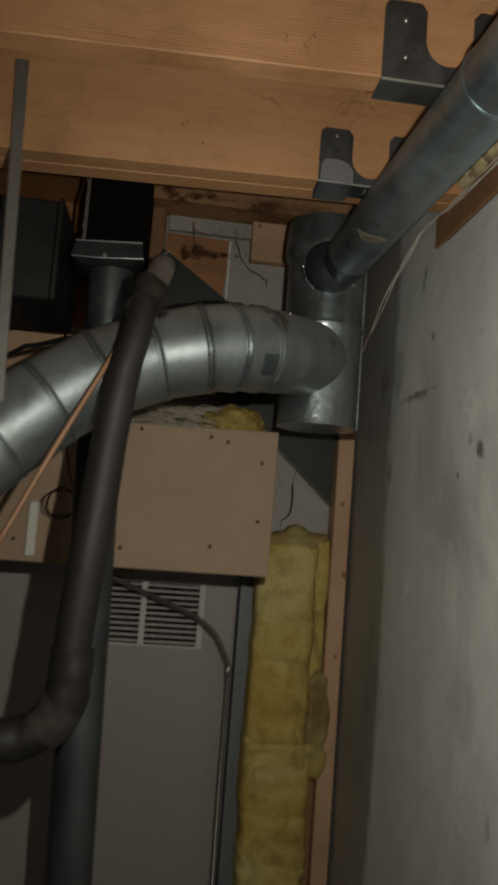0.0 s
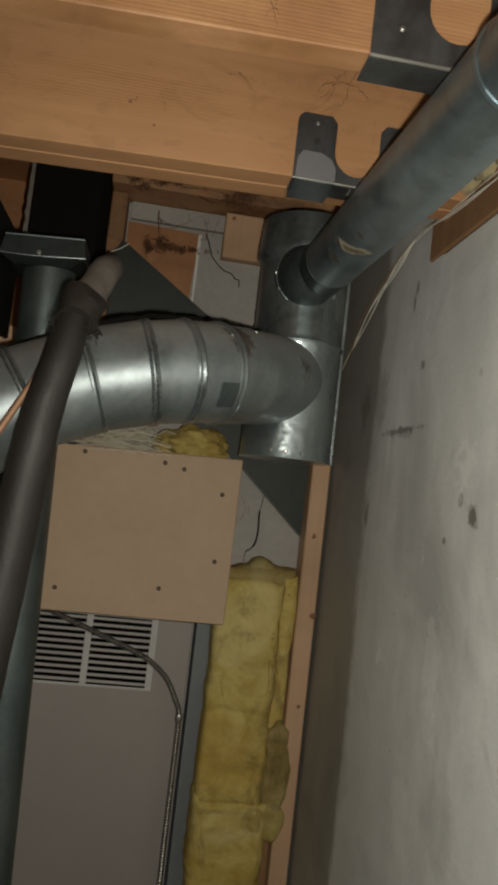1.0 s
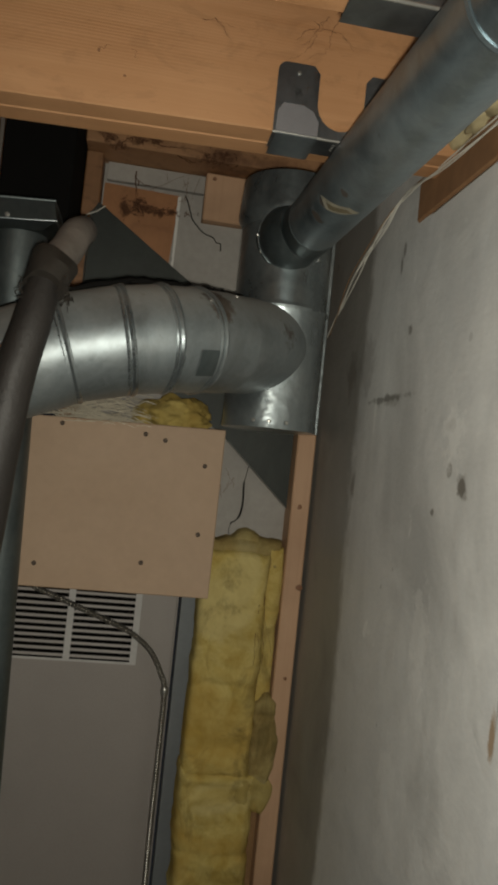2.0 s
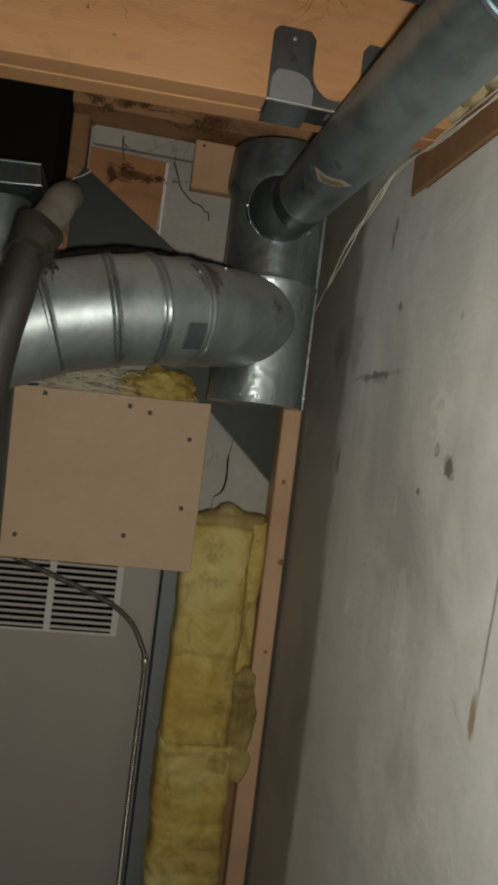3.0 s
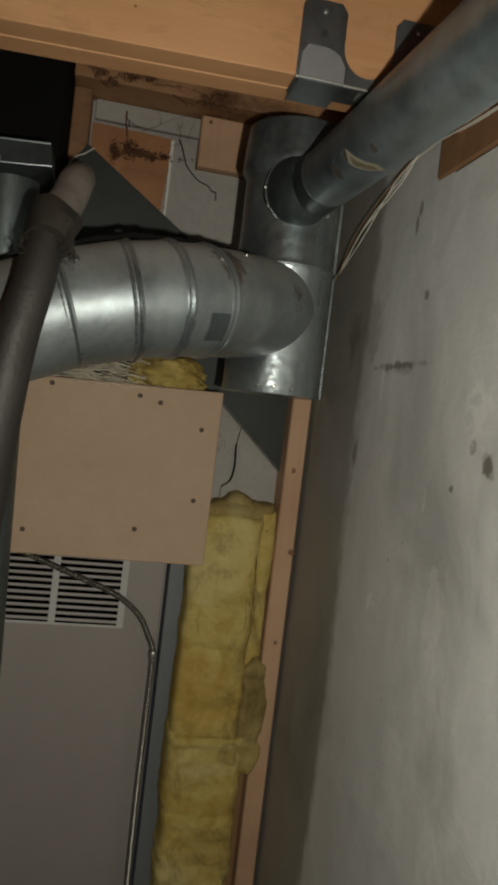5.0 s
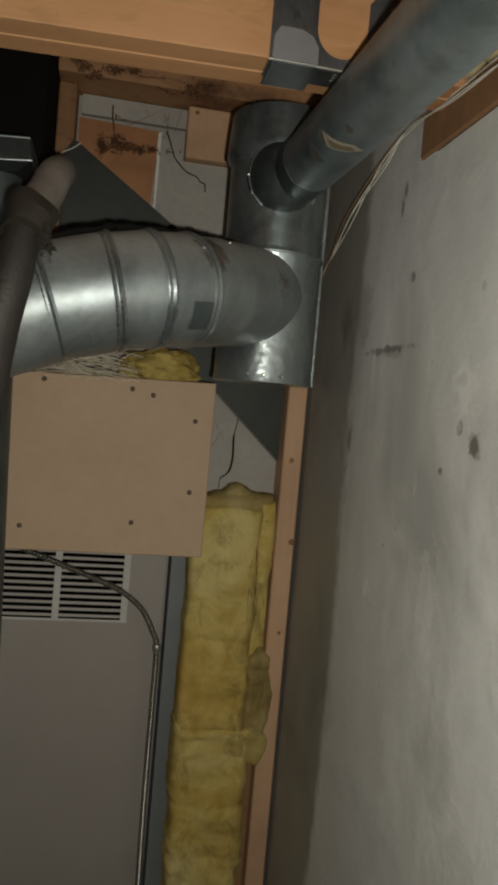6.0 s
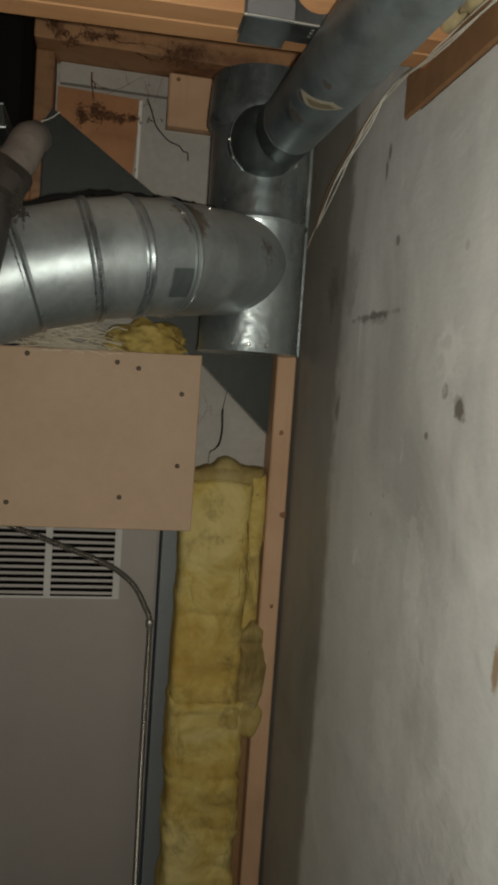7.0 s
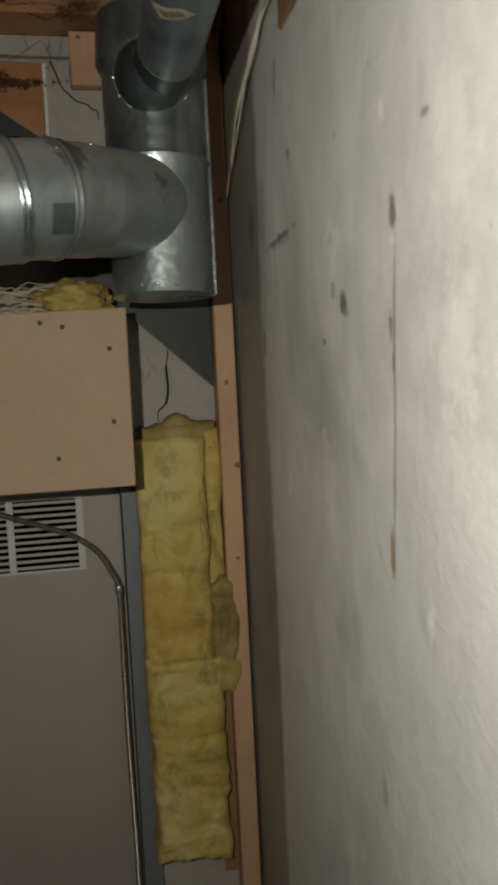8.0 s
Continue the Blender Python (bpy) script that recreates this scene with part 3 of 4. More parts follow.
flap = bmesh.new()
rag = [(0.4215, 0.58), (0.4215, 1.07)] + [(0.388 + 0.006 * noise.noise(Vector((k * 0.8, 3, 0))), 1.06 - 0.024 * k) for k in range(21)]
part("paper_facing", prism(flap, rag, 1, 1.832, 1.834), KRAFT, low, "brown kraft paper facing")
wool_sheet("insulation_batt", 0.3835, 0.4215, 1.15, 1.556, 1.816, 0.014, WOOL, "narrow glass-wool strip pressed in beside the stud", 3, edge=0.006, nx=24, group=G, creases=((1.40, 0.005, 0.02), (1.24, 0.006, 0.02)))
wool_sheet("insulation_batt", 0.382, 0.442, 1.060, 1.240, 1.808, 0.024, WOOL_DUSTY, "dusty tuft of glass wool bulging over the stud edge", 4, edge=0.012, nx=30, nz=60, group=G, round_off=0.7)
wool_sheet("torn_end", 0.250, 0.4215, 1.500, 1.574, 1.828, 0.026, WOOL_DUSTY, "dusty torn upper end", 5, edge=0.008, nz=36, round_off=0.35, parent=upper)
wool_sheet("torn_peak", 0.300, 0.372, 1.525, 1.588, 1.836, 0.028, WOOL_DUSTY, "dusty peak of pulled wool", 8, edge=0.008, nx=24, nz=24, round_off=0.95, parent=upper)
wool_sheet("torn_lip", 0.300, 0.404, 0.998, 1.088, 1.793, 0.008, WOOL_DIM, "torn lip hanging at the seam", 9, edge=0.022, nx=40, nz=36, round_off=1.0, parent=low)
wool_sheet("loose_shred", 0.380, 0.438, 0.995, 1.085, 1.802, 0.012, WOOL_DIM, "loose shred against the stud", 10, edge=0.014, nx=24, nz=30, round_off=0.9, parent=low)


# ---- furnace cabinet with its louvred vent ----
def add_cabinet():
    cab = thing("furnace_cabinet", "warm-grey enamelled furnace cabinet with a louvred vent", "furnace")
    x0, x1, y = -0.62, 0.2105, 1.905
    gx0, gx1, gz0, gz1 = -0.166, 0.126, 1.268, 1.424
    part("front_panel", pierced([x0, gx0, gx1, x1], [0.0, gz0, gz1, 1.54], {(1, 1)}, y, 0.0015), CABINET, cab)
    # back and sides coloured near-black, so the gaps between slats look unlit
    part("back_panel", box(bmesh.new(), x0, x1, y + 0.16, y + 0.162, 0, 1.54), BLACK, cab, "inside of the casing, blackened to look unlit")
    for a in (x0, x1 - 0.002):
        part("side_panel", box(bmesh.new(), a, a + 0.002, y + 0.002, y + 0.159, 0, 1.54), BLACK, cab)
    xs = [gx0 - 0.004, gx0 + 0.010, -0.029, -0.015, gx1 - 0.010, gx1 + 0.004]
    grille = part("grille", pierced(xs, [gz0 - 0.003, gz0 + 0.002, gz1 - 0.002, gz1 + 0.003], {(1, 1), (3, 1)}, y - 0.003, 0.002), WHITE, cab, "pale grey louvred vent grille")
    pitch = (gz1 - gz0 - 0.004) / 11
    for c0, c1 in ((xs[1], xs[2]), (xs[3], xs[4])):
        w = (c1 - c0) / 2 + 0.001
        bm = box(bmesh.new(), -w, w, -0.0006, 0.0006, -0.0031, 0.0031, bevel=0.0004)
        bmesh.ops.rotate(bm, verts=bm.verts, matrix=Matrix.Rotation(radians(-14), 3, "X"))
        first = None
        for k in range(11):
            place = Vector(((c0 + c1) / 2, y - 0.0005, gz0 + 0.002 + (k + 0.5) * pitch))
            if first is None:
                first = part("slat", bm, CABINET, grille)
                first.location = place
            else:
                ob = new("slat", first.data)
                ob.parent, ob.location = grille, place
    # folded flange along the cabinet's edge
    bm = boxed(x1 - 0.004, x1 + 0.0, y - 0.006, y - 0.0005, 0, 1.54, bevel=0.001)
    part("edge_flange", bm, CABINET, cab)
    strip = thing("steel_channel", "blue-grey steel channel between cabinet and insulation", "steel channel")
    part("web", boxed(0.2145, 0.2545, 1.866, 1.8675, 0, 1.54), STEELSTRIP, strip)
    for a in (0.2145, 0.253):
        part("lip", boxed(a, a + 0.0015, 1.868, 1.904, 0, 1.54), STEELSTRIP, strip)


add_cabinet()


def add_cover_board():
    y = 1.61
    bm = bmesh.new()
    prism(bm, [(-0.42, 1.474), (0.2415, 1.476), (0.2425, 1.792), (-0.42, 1.775)], 1, y, y + 0.012)
    bmesh.ops.bevel(bm, geom=bm.edges[:], offset=0.0015, segments=1, affect="EDGES")
    board = link("cover_board", bm, BOARD)
    tagged(board, "tan hardboard cover screwed to the plenum box", "board")
    for x, z in ((-0.056, 1.773), (0.095, 1.769), (0.132, 1.761), (0.210, 1.721), (0.210, 1.593), (0.111, 1.533), (-0.079, 1.517), (-0.30, 1.74), (-0.30, 1.52)):
        part("screw", screw_head((x, y, z), (0, -1, 0), 0.0045), SCREW, board)
    bm = boxed(-0.418, 0.238, y + 0.0135, 1.86, 1.4845, 1.772, bevel=0.002)
    tagged(link("plenum_box", bm, ZINC_DULL), "sheet-metal plenum box behind the hardboard cover", "plenum")
    # wool and shreds lying on the box
    bm = bmesh.new()
    bmesh.ops.create_icosphere(bm, subdivisions=5, radius=1.0)
    for v in bm.verts:
        k = 1 + 0.28 * noise.noise(v.co * 1.7) + 0.14 * noise.noise(v.co * 4) + 0.10 * noise.noise(v.co * 9) + 0.05 * noise.noise(v.co * 22)
        v.co = Vector((0.150 + v.co.x * 0.076 * k, 1.705 + v.co.y * 0.055 * k, max(1.775, 1.806 + v.co.z * 0.044 * k)))
    # the duct's shade on the scrap is put into its darker wool
    tagged(link("insulation_scrap", bm, WOOL_DIM, angle=80), "torn scrap of yellow glass wool lying on the box", "insulation")
    shreds = thing("shredded_fibre", "tangle of pale stiff fibres lying on the box", "fibres", kind="stuff")
    bm = bmesh.new()
    rng = random.Random(5)
    for _ in range(300):
        x, yy, z = rng.uniform(-0.07, 0.075), rng.uniform(1.60, 1.73), 1.778 + rng.random() ** 1.5 * 0.05
        dx, dz = rng.choice((-1, 1)) * rng.uniform(0.02, 0.075), rng.uniform(-0.014, 0.014)
        sweep(bm, [(x, yy, z), (x + dx * 0.5, yy - 0.005, z + dz + 0.004), (x + dx, yy + rng.uniform(-0.01, 0.01), max(1.778, z + dz))], rng.uniform(0.0003, 0.0009), 4)
    part("fibre", bm, SHRED, shreds)


add_cover_board()


# ---- tee, takeoff and the branch pipe under the joists ----
TEE = Vector((0.305, 1.515, 0))
TEE_R = 0.0818


def add_tee():
    tee = thing("duct_tee", "upright galvanised round duct tee with a capped top", "duct")
    c = lambda z: (TEE.x, TEE.y, z)
    part("body", swept([c(1.796), c(1.810), c(1.996), c(2.003), c(2.011), c(2.16)], [TEE_R + 0.0015, TEE_R, TEE_R, TEE_R + 0.0025, TEE_R - 0.001, TEE_R - 0.001], 64), ZINC_DULL, tee, angle=40)
    part("seam_bead", ring_bead(c(2.003), (0, 0, 1), TEE_R, 0.003), ZINC_DULL, tee)
    part("cap", swept([c(2.146), c(2.16), c(2.17), c(2.229), c(2.234)], [TEE_R, TEE_R + 0.007, TEE_R + 0.007, TEE_R + 0.003, TEE_R - 0.01], 64), ZINC_DULL, tee, angle=40)
    # standing side seam
    part("side_seam", boxed(TEE.x + TEE_R - 0.002, TEE.x + TEE_R + 0.004, TEE.y - 0.012, TEE.y - 0.006, 1.796, 2.14, bevel=0.001), ZINC_DULL, tee)
    for ang, z in ((-80, 1.807), (-118, 1.807), (-70, 2.13), (-125, 2.19), (-100, 1.807), (-132, 1.86)):
        d = Vector((math.cos(radians(ang)), math.sin(radians(ang)), 0))
        part("screw", screw_head(Vector(c(z)) + d * (TEE_R + 0.003), d, 0.0035), STEEL, tee)
    return tee


add_tee()

PIPE_R = 0.045


def add_branch_pipe():
    pipe = thing("branch_pipe", "dusty galvanised branch pipe running beneath the joists", "pipe")
    part("tube", swept([(0, 1.535, 0), (0, 1.2, 0), (0, 0.9, 0), (0, 0.5, 0), (0, -1.49, 0)], PIPE_R, 48), ZINC_PIPE, pipe)
    part("collar", swept([(-0.020, 1.52, -0.008), (-0.020, 1.452, -0.008), (-0.0195, 1.440, -0.0075), (-0.017, 1.432, -0.0065), (-0.012, 1.425, -0.004), (-0.004, 1.416, -0.001), (0, 1.36, 0)],
                         [0.057, 0.057, 0.056, 0.053, 0.049, PIPE_R + 0.002, PIPE_R + 0.0006], 48), FLUE, pipe, "darker dented collar")
    part("joint_bead", ring_bead((0, 0.755, 0), (0, 1, 0), PIPE_R, 0.0025), ZINC_PIPE, pipe)
    part("collar_bead", ring_bead((-0.020, 1.446, -0.008), (0, 1, 0), 0.057, 0.0018), ZINC_DULL, pipe)
    for a in (-178, -150, -110, -70, -30):
        d = Vector((math.cos(radians(a)), 0, math.sin(radians(a))))
        part("screw", screw_head(Vector((-0.020, 1.446, -0.008)) + d * 0.0575, d, 0.0032), STEEL, pipe)
    # paper label, bent round the pipe's underside
    def patch(u0, u1, w0, w1, lift, nu=10, nw=3):
        bm = bmesh.new()
        g = []
        for i in range(nu + 1):
            u = u0 + (u1 - u0) * i / nu
            row = []
            for k in range(nw + 1):
                w = w0 + (w1 - w0) * k / nw + 0.06 * noise.noise(Vector((i * 0.8, k * 0.4, 1)))
                a = radians(-152 + 50 * u + 23 * w)
                row.append(bm.verts.new(((PIPE_R + lift) * math.cos(a), 1.179 - 0.034 * u + 0.012 * w, (PIPE_R + lift) * math.sin(a))))
            g.append(row)
        for i in range(nu):
            for k in range(nw):
                bm.faces.new((g[i][k], g[i + 1][k], g[i + 1][k + 1], g[i][k + 1]))
        bmesh.ops.solidify(bm, geom=bm.faces[:], thickness=0.0004)
        return bm
    label = part("label", patch(0, 1, 0, 1, 0.001), LABEL, pipe, "torn yellowed paper label")
    part("print_bar", patch(0.18, 0.86, 0.25, 0.78, 0.0017), PRINT, label)
    # it dips and swings a little on its way from the tee
    pipe.matrix_world = Matrix.Translation((0.318, 1.5, 2.126)) @ Matrix.Rotation(math.atan2(0.013, 0.6), 4, "Z") @ Matrix.Rotation(math.atan2(0.014, 0.6), 4, "X") @ Matrix.Translation((0, -1.5, 0))


add_branch_pipe()


def add_joist_shoe(x, y, width, tall):
    """Steel plate on a joist's face: two upright tabs, a round notch between, and a flange folded under."""
    shoe = thing("joist_shoe", "dull grey steel joist plate with a round notch", "bracket", "joist plates")
    z0 = JOIST_Z
    pts = [(x, z0), (x, z0 + tall - 0.014)]
    for k in range(5):
        a = math.pi - k * math.pi / 8
        pts.append((x + 0.012 + 0.012 * math.cos(a), z0 + tall - 0.012 + 0.012 * math.sin(a)))
    tab = 0.056
    pts += [(x + tab - 0.008, z0 + tall), (x + tab, z0 + tall - 0.010)]
    cx = x + width / 2
    r = width / 2 - tab
    for k in range(13):
        a = math.pi + k * math.pi / 12
        pts.append((cx + r * math.cos(a), z0 + tall - 0.048 + r * 1.05 * math.sin(a)))
    pts += [(x + width - tab, z0 + tall - 0.010), (x + width - tab + 0.008, z0 + tall), (x + width - 0.008, z0 + tall), (x + width, z0 + tall - 0.010), (x + width, z0)]
    part("plate", prism(bmesh.new(), pts, 1, y - 0.0022, y - 0.0004), SHOE, shoe, angle=30)
    part("flange", boxed(x, x + width, y - 0.0022, y + 0.046, z0 - 0.0022, z0 - 0.0004, bevel=0.0006), SHOE, shoe)
    part("fold", swept([(x, y - 0.0016, z0 - 0.0014), (x + width, y - 0.0016, z0 - 0.0014)], 0.0022, 10), STEEL, shoe, "bright worn fold")
    for dx, z in ((0.028, 0.08), (0.03, 0.03), (width - 0.028, 0.08)):
        part("nail", screw_head((x + dx, y - 0.0022, z0 + z), (0, -1, 0), 0.003), STEEL, shoe)
    bars = bmesh.new()
    for row in range(3):
        for k in range(4):
            box(bars, x + 0.083 + k * 0.006, x + 0.087 + k * 0.006, y + 0.008 + row * 0.008, y + 0.0115 + row * 0.008, z0 - 0.0028, z0 - 0.0023)
    part("stamped_marks", bars, STEEL, shoe, "rows of small stamped marks")
    return shoe


add_joist_shoe(0.228, 0.872, 0.175, 0.106)
shoe = add_joist_shoe(0.210, JOIST_Y, 0.175, 0.093)
ear = [(0.213, 2.167), (0.214, 2.194), (0.221, 2.205), (0.247, 2.205), (0.261, 2.199), (0.269, 2.186), (0.269, 2.167)]
part("bent_ear", prism(bmesh.new(), ear, 1, JOIST_Y - 0.0055, JOIST_Y - 0.0035), EAR, shoe, "lighter bent steel ear")
part("ear_flange", boxed(0.213, 0.269, JOIST_Y - 0.0055, JOIST_Y + 0.062, 2.163, 2.165, bevel=0.0006), SHOE, shoe)


# ---- round supply duct with its adjustable elbows ----
def add_round_duct():
    duct = thing("round_duct", "bright galvanised round duct with adjustable elbows", "duct")
    r = 0.077
    axis = [(-0.52, 1.16, 1.42), (-0.36, 1.20, 1.60), (-0.275, 1.225, 1.695), (-0.20, 1.25, 1.765), (-0.12, 1.27, 1.825), (-0.03, 1.283, 1.866),
            (0.049, 1.286, 1.888), (0.097, 1.297, 1.898), (0.143, 1.325, 1.906), (0.189, 1.367, 1.914), (0.236, 1.423, 1.924), (0.285, 1.495, 1.936)]
    fr = frames_along(axis)
    for i in range(len(axis) - 1):
        a, b = axis[i], axis[i + 1]
        # each gore slides over the next, so it flares a little at its end
        bm = bmesh.new()
        rings = []
        for (p, t, s, u, k), rr in ((fr[i], r - 0.0008), (fr[i + 1], r + 0.0008)):
            ring = []
            for j in range(64):
                ang = 2 * math.pi * j / 64
                ring.append(bm.verts.new(p + s * rr * math.cos(ang) + u * rr * math.sin(ang)))
            rings.append(ring)
        for j in range(64):
            bm.faces.new((rings[0][j], rings[0][(j + 1) % 64], rings[1][(j + 1) % 64], rings[1][j]))
        part("gore", bm, ZINC, duct, angle=30)
    for i in (2, 3, 4, 5, 6, 7, 8):
        p, t, s, u, k = fr[i]
        part("seam_bead", ring_bead(p, t, r + 0.0005, 0.0026), ZINC_DULL, duct)
        part("seam_bead", ring_bead(Vector(p) - Vector(t) * 0.0075, t, r - 0.0004, 0.0018), ZINC_DULL, duct)
    def skin(i, f, ang, lift):
        """A point on the duct's skin: gore i, fraction f along it, angle from the side that faces the room, upwards."""
        a, b = Vector(axis[i]), Vector(axis[i + 1])
        t = (b - a).normalized()
        out = Vector((t.y, -t.x, 0)).normalized()
        up = out.cross(t)
        up = up if up.z > 0 else -up
        return a.lerp(b, f) + (out * math.cos(radians(ang)) + up * math.sin(radians(ang))) * (r + lift)

    # a darker rectangle laid just over the skin of one gore
    oblong = bmesh.new()
    rows = [[oblong.verts.new(skin(7, f, a, 0.0012)) for f in (0.36, 0.50, 0.64, 0.78, 0.92)] for a in range(-44, -13, 5)]
    for p, q in zip(rows, rows[1:]):
        for k in range(4):
            oblong.faces.new((p[k], p[k + 1], q[k + 1], q[k]))
    part("skin_patch", oblong, FLUE, duct, "dull dark rectangular patch")
    for k in range(8):
        a0 = -30 + 7 * k
        part("crimp", swept([skin(4, 0.80, a0, -0.0006), skin(4, 0.88, a0 + 1.5, -0.0003), skin(4, 0.97, a0 + 3, -0.0006)], [0.0006, 0.0011, 0.0006], 8), ZINC, duct)
    for i, a0 in ((7, 42), (8, 60)):
        n = (skin(i, 0.9, a0, 0.01) - skin(i, 0.9, a0, 0.0)).normalized()
        part("screw", screw_head(skin(i, 0.9, a0, 0.001), n, 0.0032), STEEL, duct)
    return duct


add_round_duct()


# ---- flue, dark duct, ceiling void and lines to the side ----
def add_flue():
    flue = thing("flue_pipe", "dull grey upright flue pipe with a square collar", "pipe")
    x, y = -0.134, 1.435
    part("tube", swept([(x + 0.052, y, 0.0), (x + 0.026, y, 1.0), (x - 0.002, y, 2.06)], 0.042, 36), FLUE, flue)
    bm = bmesh.new()
    corners = ((-1, -1), (1, -1), (1, 1), (-1, 1))
    cx = x - 0.007
    lo = [bm.verts.new((cx + sx * 0.045, y + sy * 0.043, 2.052 + 0.003 * sx)) for sx, sy in corners]
    mid = [bm.verts.new((cx + sx * 0.066, y + sy * 0.060, 2.064 + 0.004 * sx)) for sx, sy in corners]
    hi = [bm.verts.new((cx + sx * 0.0605, y + sy * 0.057, 2.095 + 0.004 * sx)) for sx, sy in corners]
    for a, b in ((lo, mid), (mid, hi)):
        for i in range(4):
            bm.faces.new((a[i], a[(i + 1) % 4], b[(i + 1) % 4], b[i]))
    bm.faces.new(lo)
    bmesh.ops.solidify(bm, geom=bm.faces[:], thickness=0.0015)
    part("collar", bm, FLUE, flue, "flared square sheet-metal collar")
    part("collar_rim", swept([(cx - 0.0605, y - 0.057, 2.091), (cx + 0.0605, y - 0.057, 2.099), (cx + 0.0605, y + 0.057, 2.099)], 0.002, 8), FLUE, flue)
    part("lower_rim", swept([(cx - 0.066, y - 0.060, 2.060), (cx - 0.02, y - 0.062, 2.060), (cx + 0.03, y - 0.0615, 2.064), (cx + 0.066, y - 0.060, 2.068), (cx + 0.066, y + 0.060, 2.068)], 0.0012, 8), SHOE, flue, "pale lower rim")
    part("bolt", screw_head((cx - 0.005, y - 0.064, 2.066), (0, -1, 0), 0.004), STEEL, flue)
    # black box above: its colour stands in for the unlit ceiling void
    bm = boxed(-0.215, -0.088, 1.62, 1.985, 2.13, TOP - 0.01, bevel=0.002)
    tagged(link("void_box", bm, BLACK), "black box standing in for the unlit ceiling void between joists", "duct")
    hollow = bpy.data.objects["void_box"]
    rim = [(-0.224 + 0.004 * noise.noise(Vector((k * 0.9, 7, 0))), 2.13 + 0.0135 * k) for k in range(21)]
    part("torn_wrap", prism(bmesh.new(), rim + [(-0.2165, 2.40), (-0.2165, 2.13)], 1, 1.617, 1.6195), DUST, hollow, "torn pale edge of the wrap")
    bm = boxed(-0.52, -0.235, 1.36, 1.62, 1.966, 2.155, bevel=0.004)
    dark = link("dark_duct", bm, DARKMETAL)
    tagged(dark, "dark sheet-metal duct box hung under the joists", "duct")
    part("flange", boxed(-0.235, -0.226, 1.352, 1.628, 1.966, 2.158, bevel=0.002), DARKMETAL, dark)


add_flue()


def add_lines():
    hose = thing("insulated_pipe", "black foam-covered pipe with a dusty bend, slanting past the duct", "pipe")
    top, bend = Vector((-0.053, 1.185, 1.947)), Vector((-0.116, 1.16, 1.318))
    run = smooth_line([top, (-0.0645, 1.165, 1.868), (-0.081, 1.16, 1.775), (-0.097, 1.16, 1.597), (-0.111, 1.16, 1.425), bend], 8)
    thick = [0.0215 + 0.0075 * min(1, i / 24) for i in range(len(run))]
    part("sleeve", swept(run, thick, 28, wobble=0.04), FOAM, hose)
    part("dusty_bend", swept(smooth_line([top + Vector((0, 0.004, 0.004)), (-0.042, 1.25, 1.992), (-0.036, 1.30, 2.03), (-0.036, 1.38, 2.06)], 6), 0.0225, 24, wobble=0.05), DUST, hose, "grey dust-covered bend")
    part("tape_band", swept([top + Vector((0.004, 0.012, 0.014)), top + Vector((0.001, -0.001, -0.004)), top + Vector((-0.002, -0.012, -0.022))], [0.0275, 0.0305, 0.0265], 28, wobble=0.26), TAPE, hose, "crumbling dark tape band")
    elbow = [bend + Vector(d) for d in ((0.005, 0, 0.07), (0.003, 0, 0.02), (-0.004, 0, -0.016), (-0.026, 0, -0.046), (-0.062, 0, -0.064), (-0.12, -0.005, -0.069), (-0.5, -0.02, -0.072))]
    part("lower_bend", swept(smooth_line(elbow, 8), 0.0325, 28, wobble=0.10), FOAM, hose)
    part("bend_joint", swept(smooth_line([elbow[2] + Vector((0.003, 0, 0.004)), elbow[3].lerp(elbow[2], 0.4) + Vector((0.003, 0, 0)), elbow[3] + Vector((-0.004, 0, -0.004))], 5), 0.0348, 24, wobble=0.12), DUST_DARK, hose, "scuffed dusty joint of the bend")

    tube = swept(smooth_line([(-0.085, 1.18, 1.865), (-0.103, 1.172, 1.825), (-0.167, 1.155, 1.687), (-0.235, 1.15, 1.536), (-0.32, 1.15, 1.36)], 6), 0.0048, 16)
    tagged(link("copper_tube", tube, COPPER), "thin copper tube slanting down in front of the duct", "tube")

    # cable lying along the top of the duct
    line = [(-0.45, 1.22, 1.72), (-0.27, 1.262, 1.835), (-0.18, 1.275, 1.873), (-0.10, 1.29, 1.912), (-0.03, 1.30, 1.945), (0.03, 1.305, 1.964), (0.068, 1.308, 1.971), (0.117, 1.328, 1.976), (0.163, 1.366, 1.985), (0.192, 1.40, 1.990), (0.225, 1.44, 1.998)]
    wob = [Vector(p) + Vector((0, 0.0005 + 0.004 * noise.noise(Vector((i * 1.3, 0, 0))), 0.009 + 0.006 * noise.noise(Vector((i * 0.8, 4, 0))))) for i, p in enumerate(smooth_line(line, 6))]
    tagged(link("black_cable", swept(wob, 0.0042, 8), CABLE), "black cable lying along the top of the duct", "cable")

    # armoured flexible conduit, ribbed all along
    cx = 0.197
    path = smooth_line([(-0.30, 1.845, 1.52), (-0.118, 1.85, 1.439), (-0.04, 1.852, 1.408), (0.034, 1.852, 1.38), (0.09, 1.852, 1.358), (0.125, 1.852, 1.339), (0.16, 1.852, 1.308),
                        (0.184, 1.852, 1.265), (0.196, 1.852, 1.227), (cx, 1.853, 1.1), (cx, 1.854, 0.9), (cx + 0.003, 1.855, 0.6), (cx + 0.003, 1.856, 0.1)], 14)
    # even steps
    even, acc, step = [path[0]], 0.0, 0.0015
    for a, b in zip(path, path[1:]):
        d = (b - a).length
        while acc + d >= step:
            a = a + (b - a).normalized() * (step - acc)
            even.append(a)
            d = (b - a).length
            acc = 0.0
        acc += d
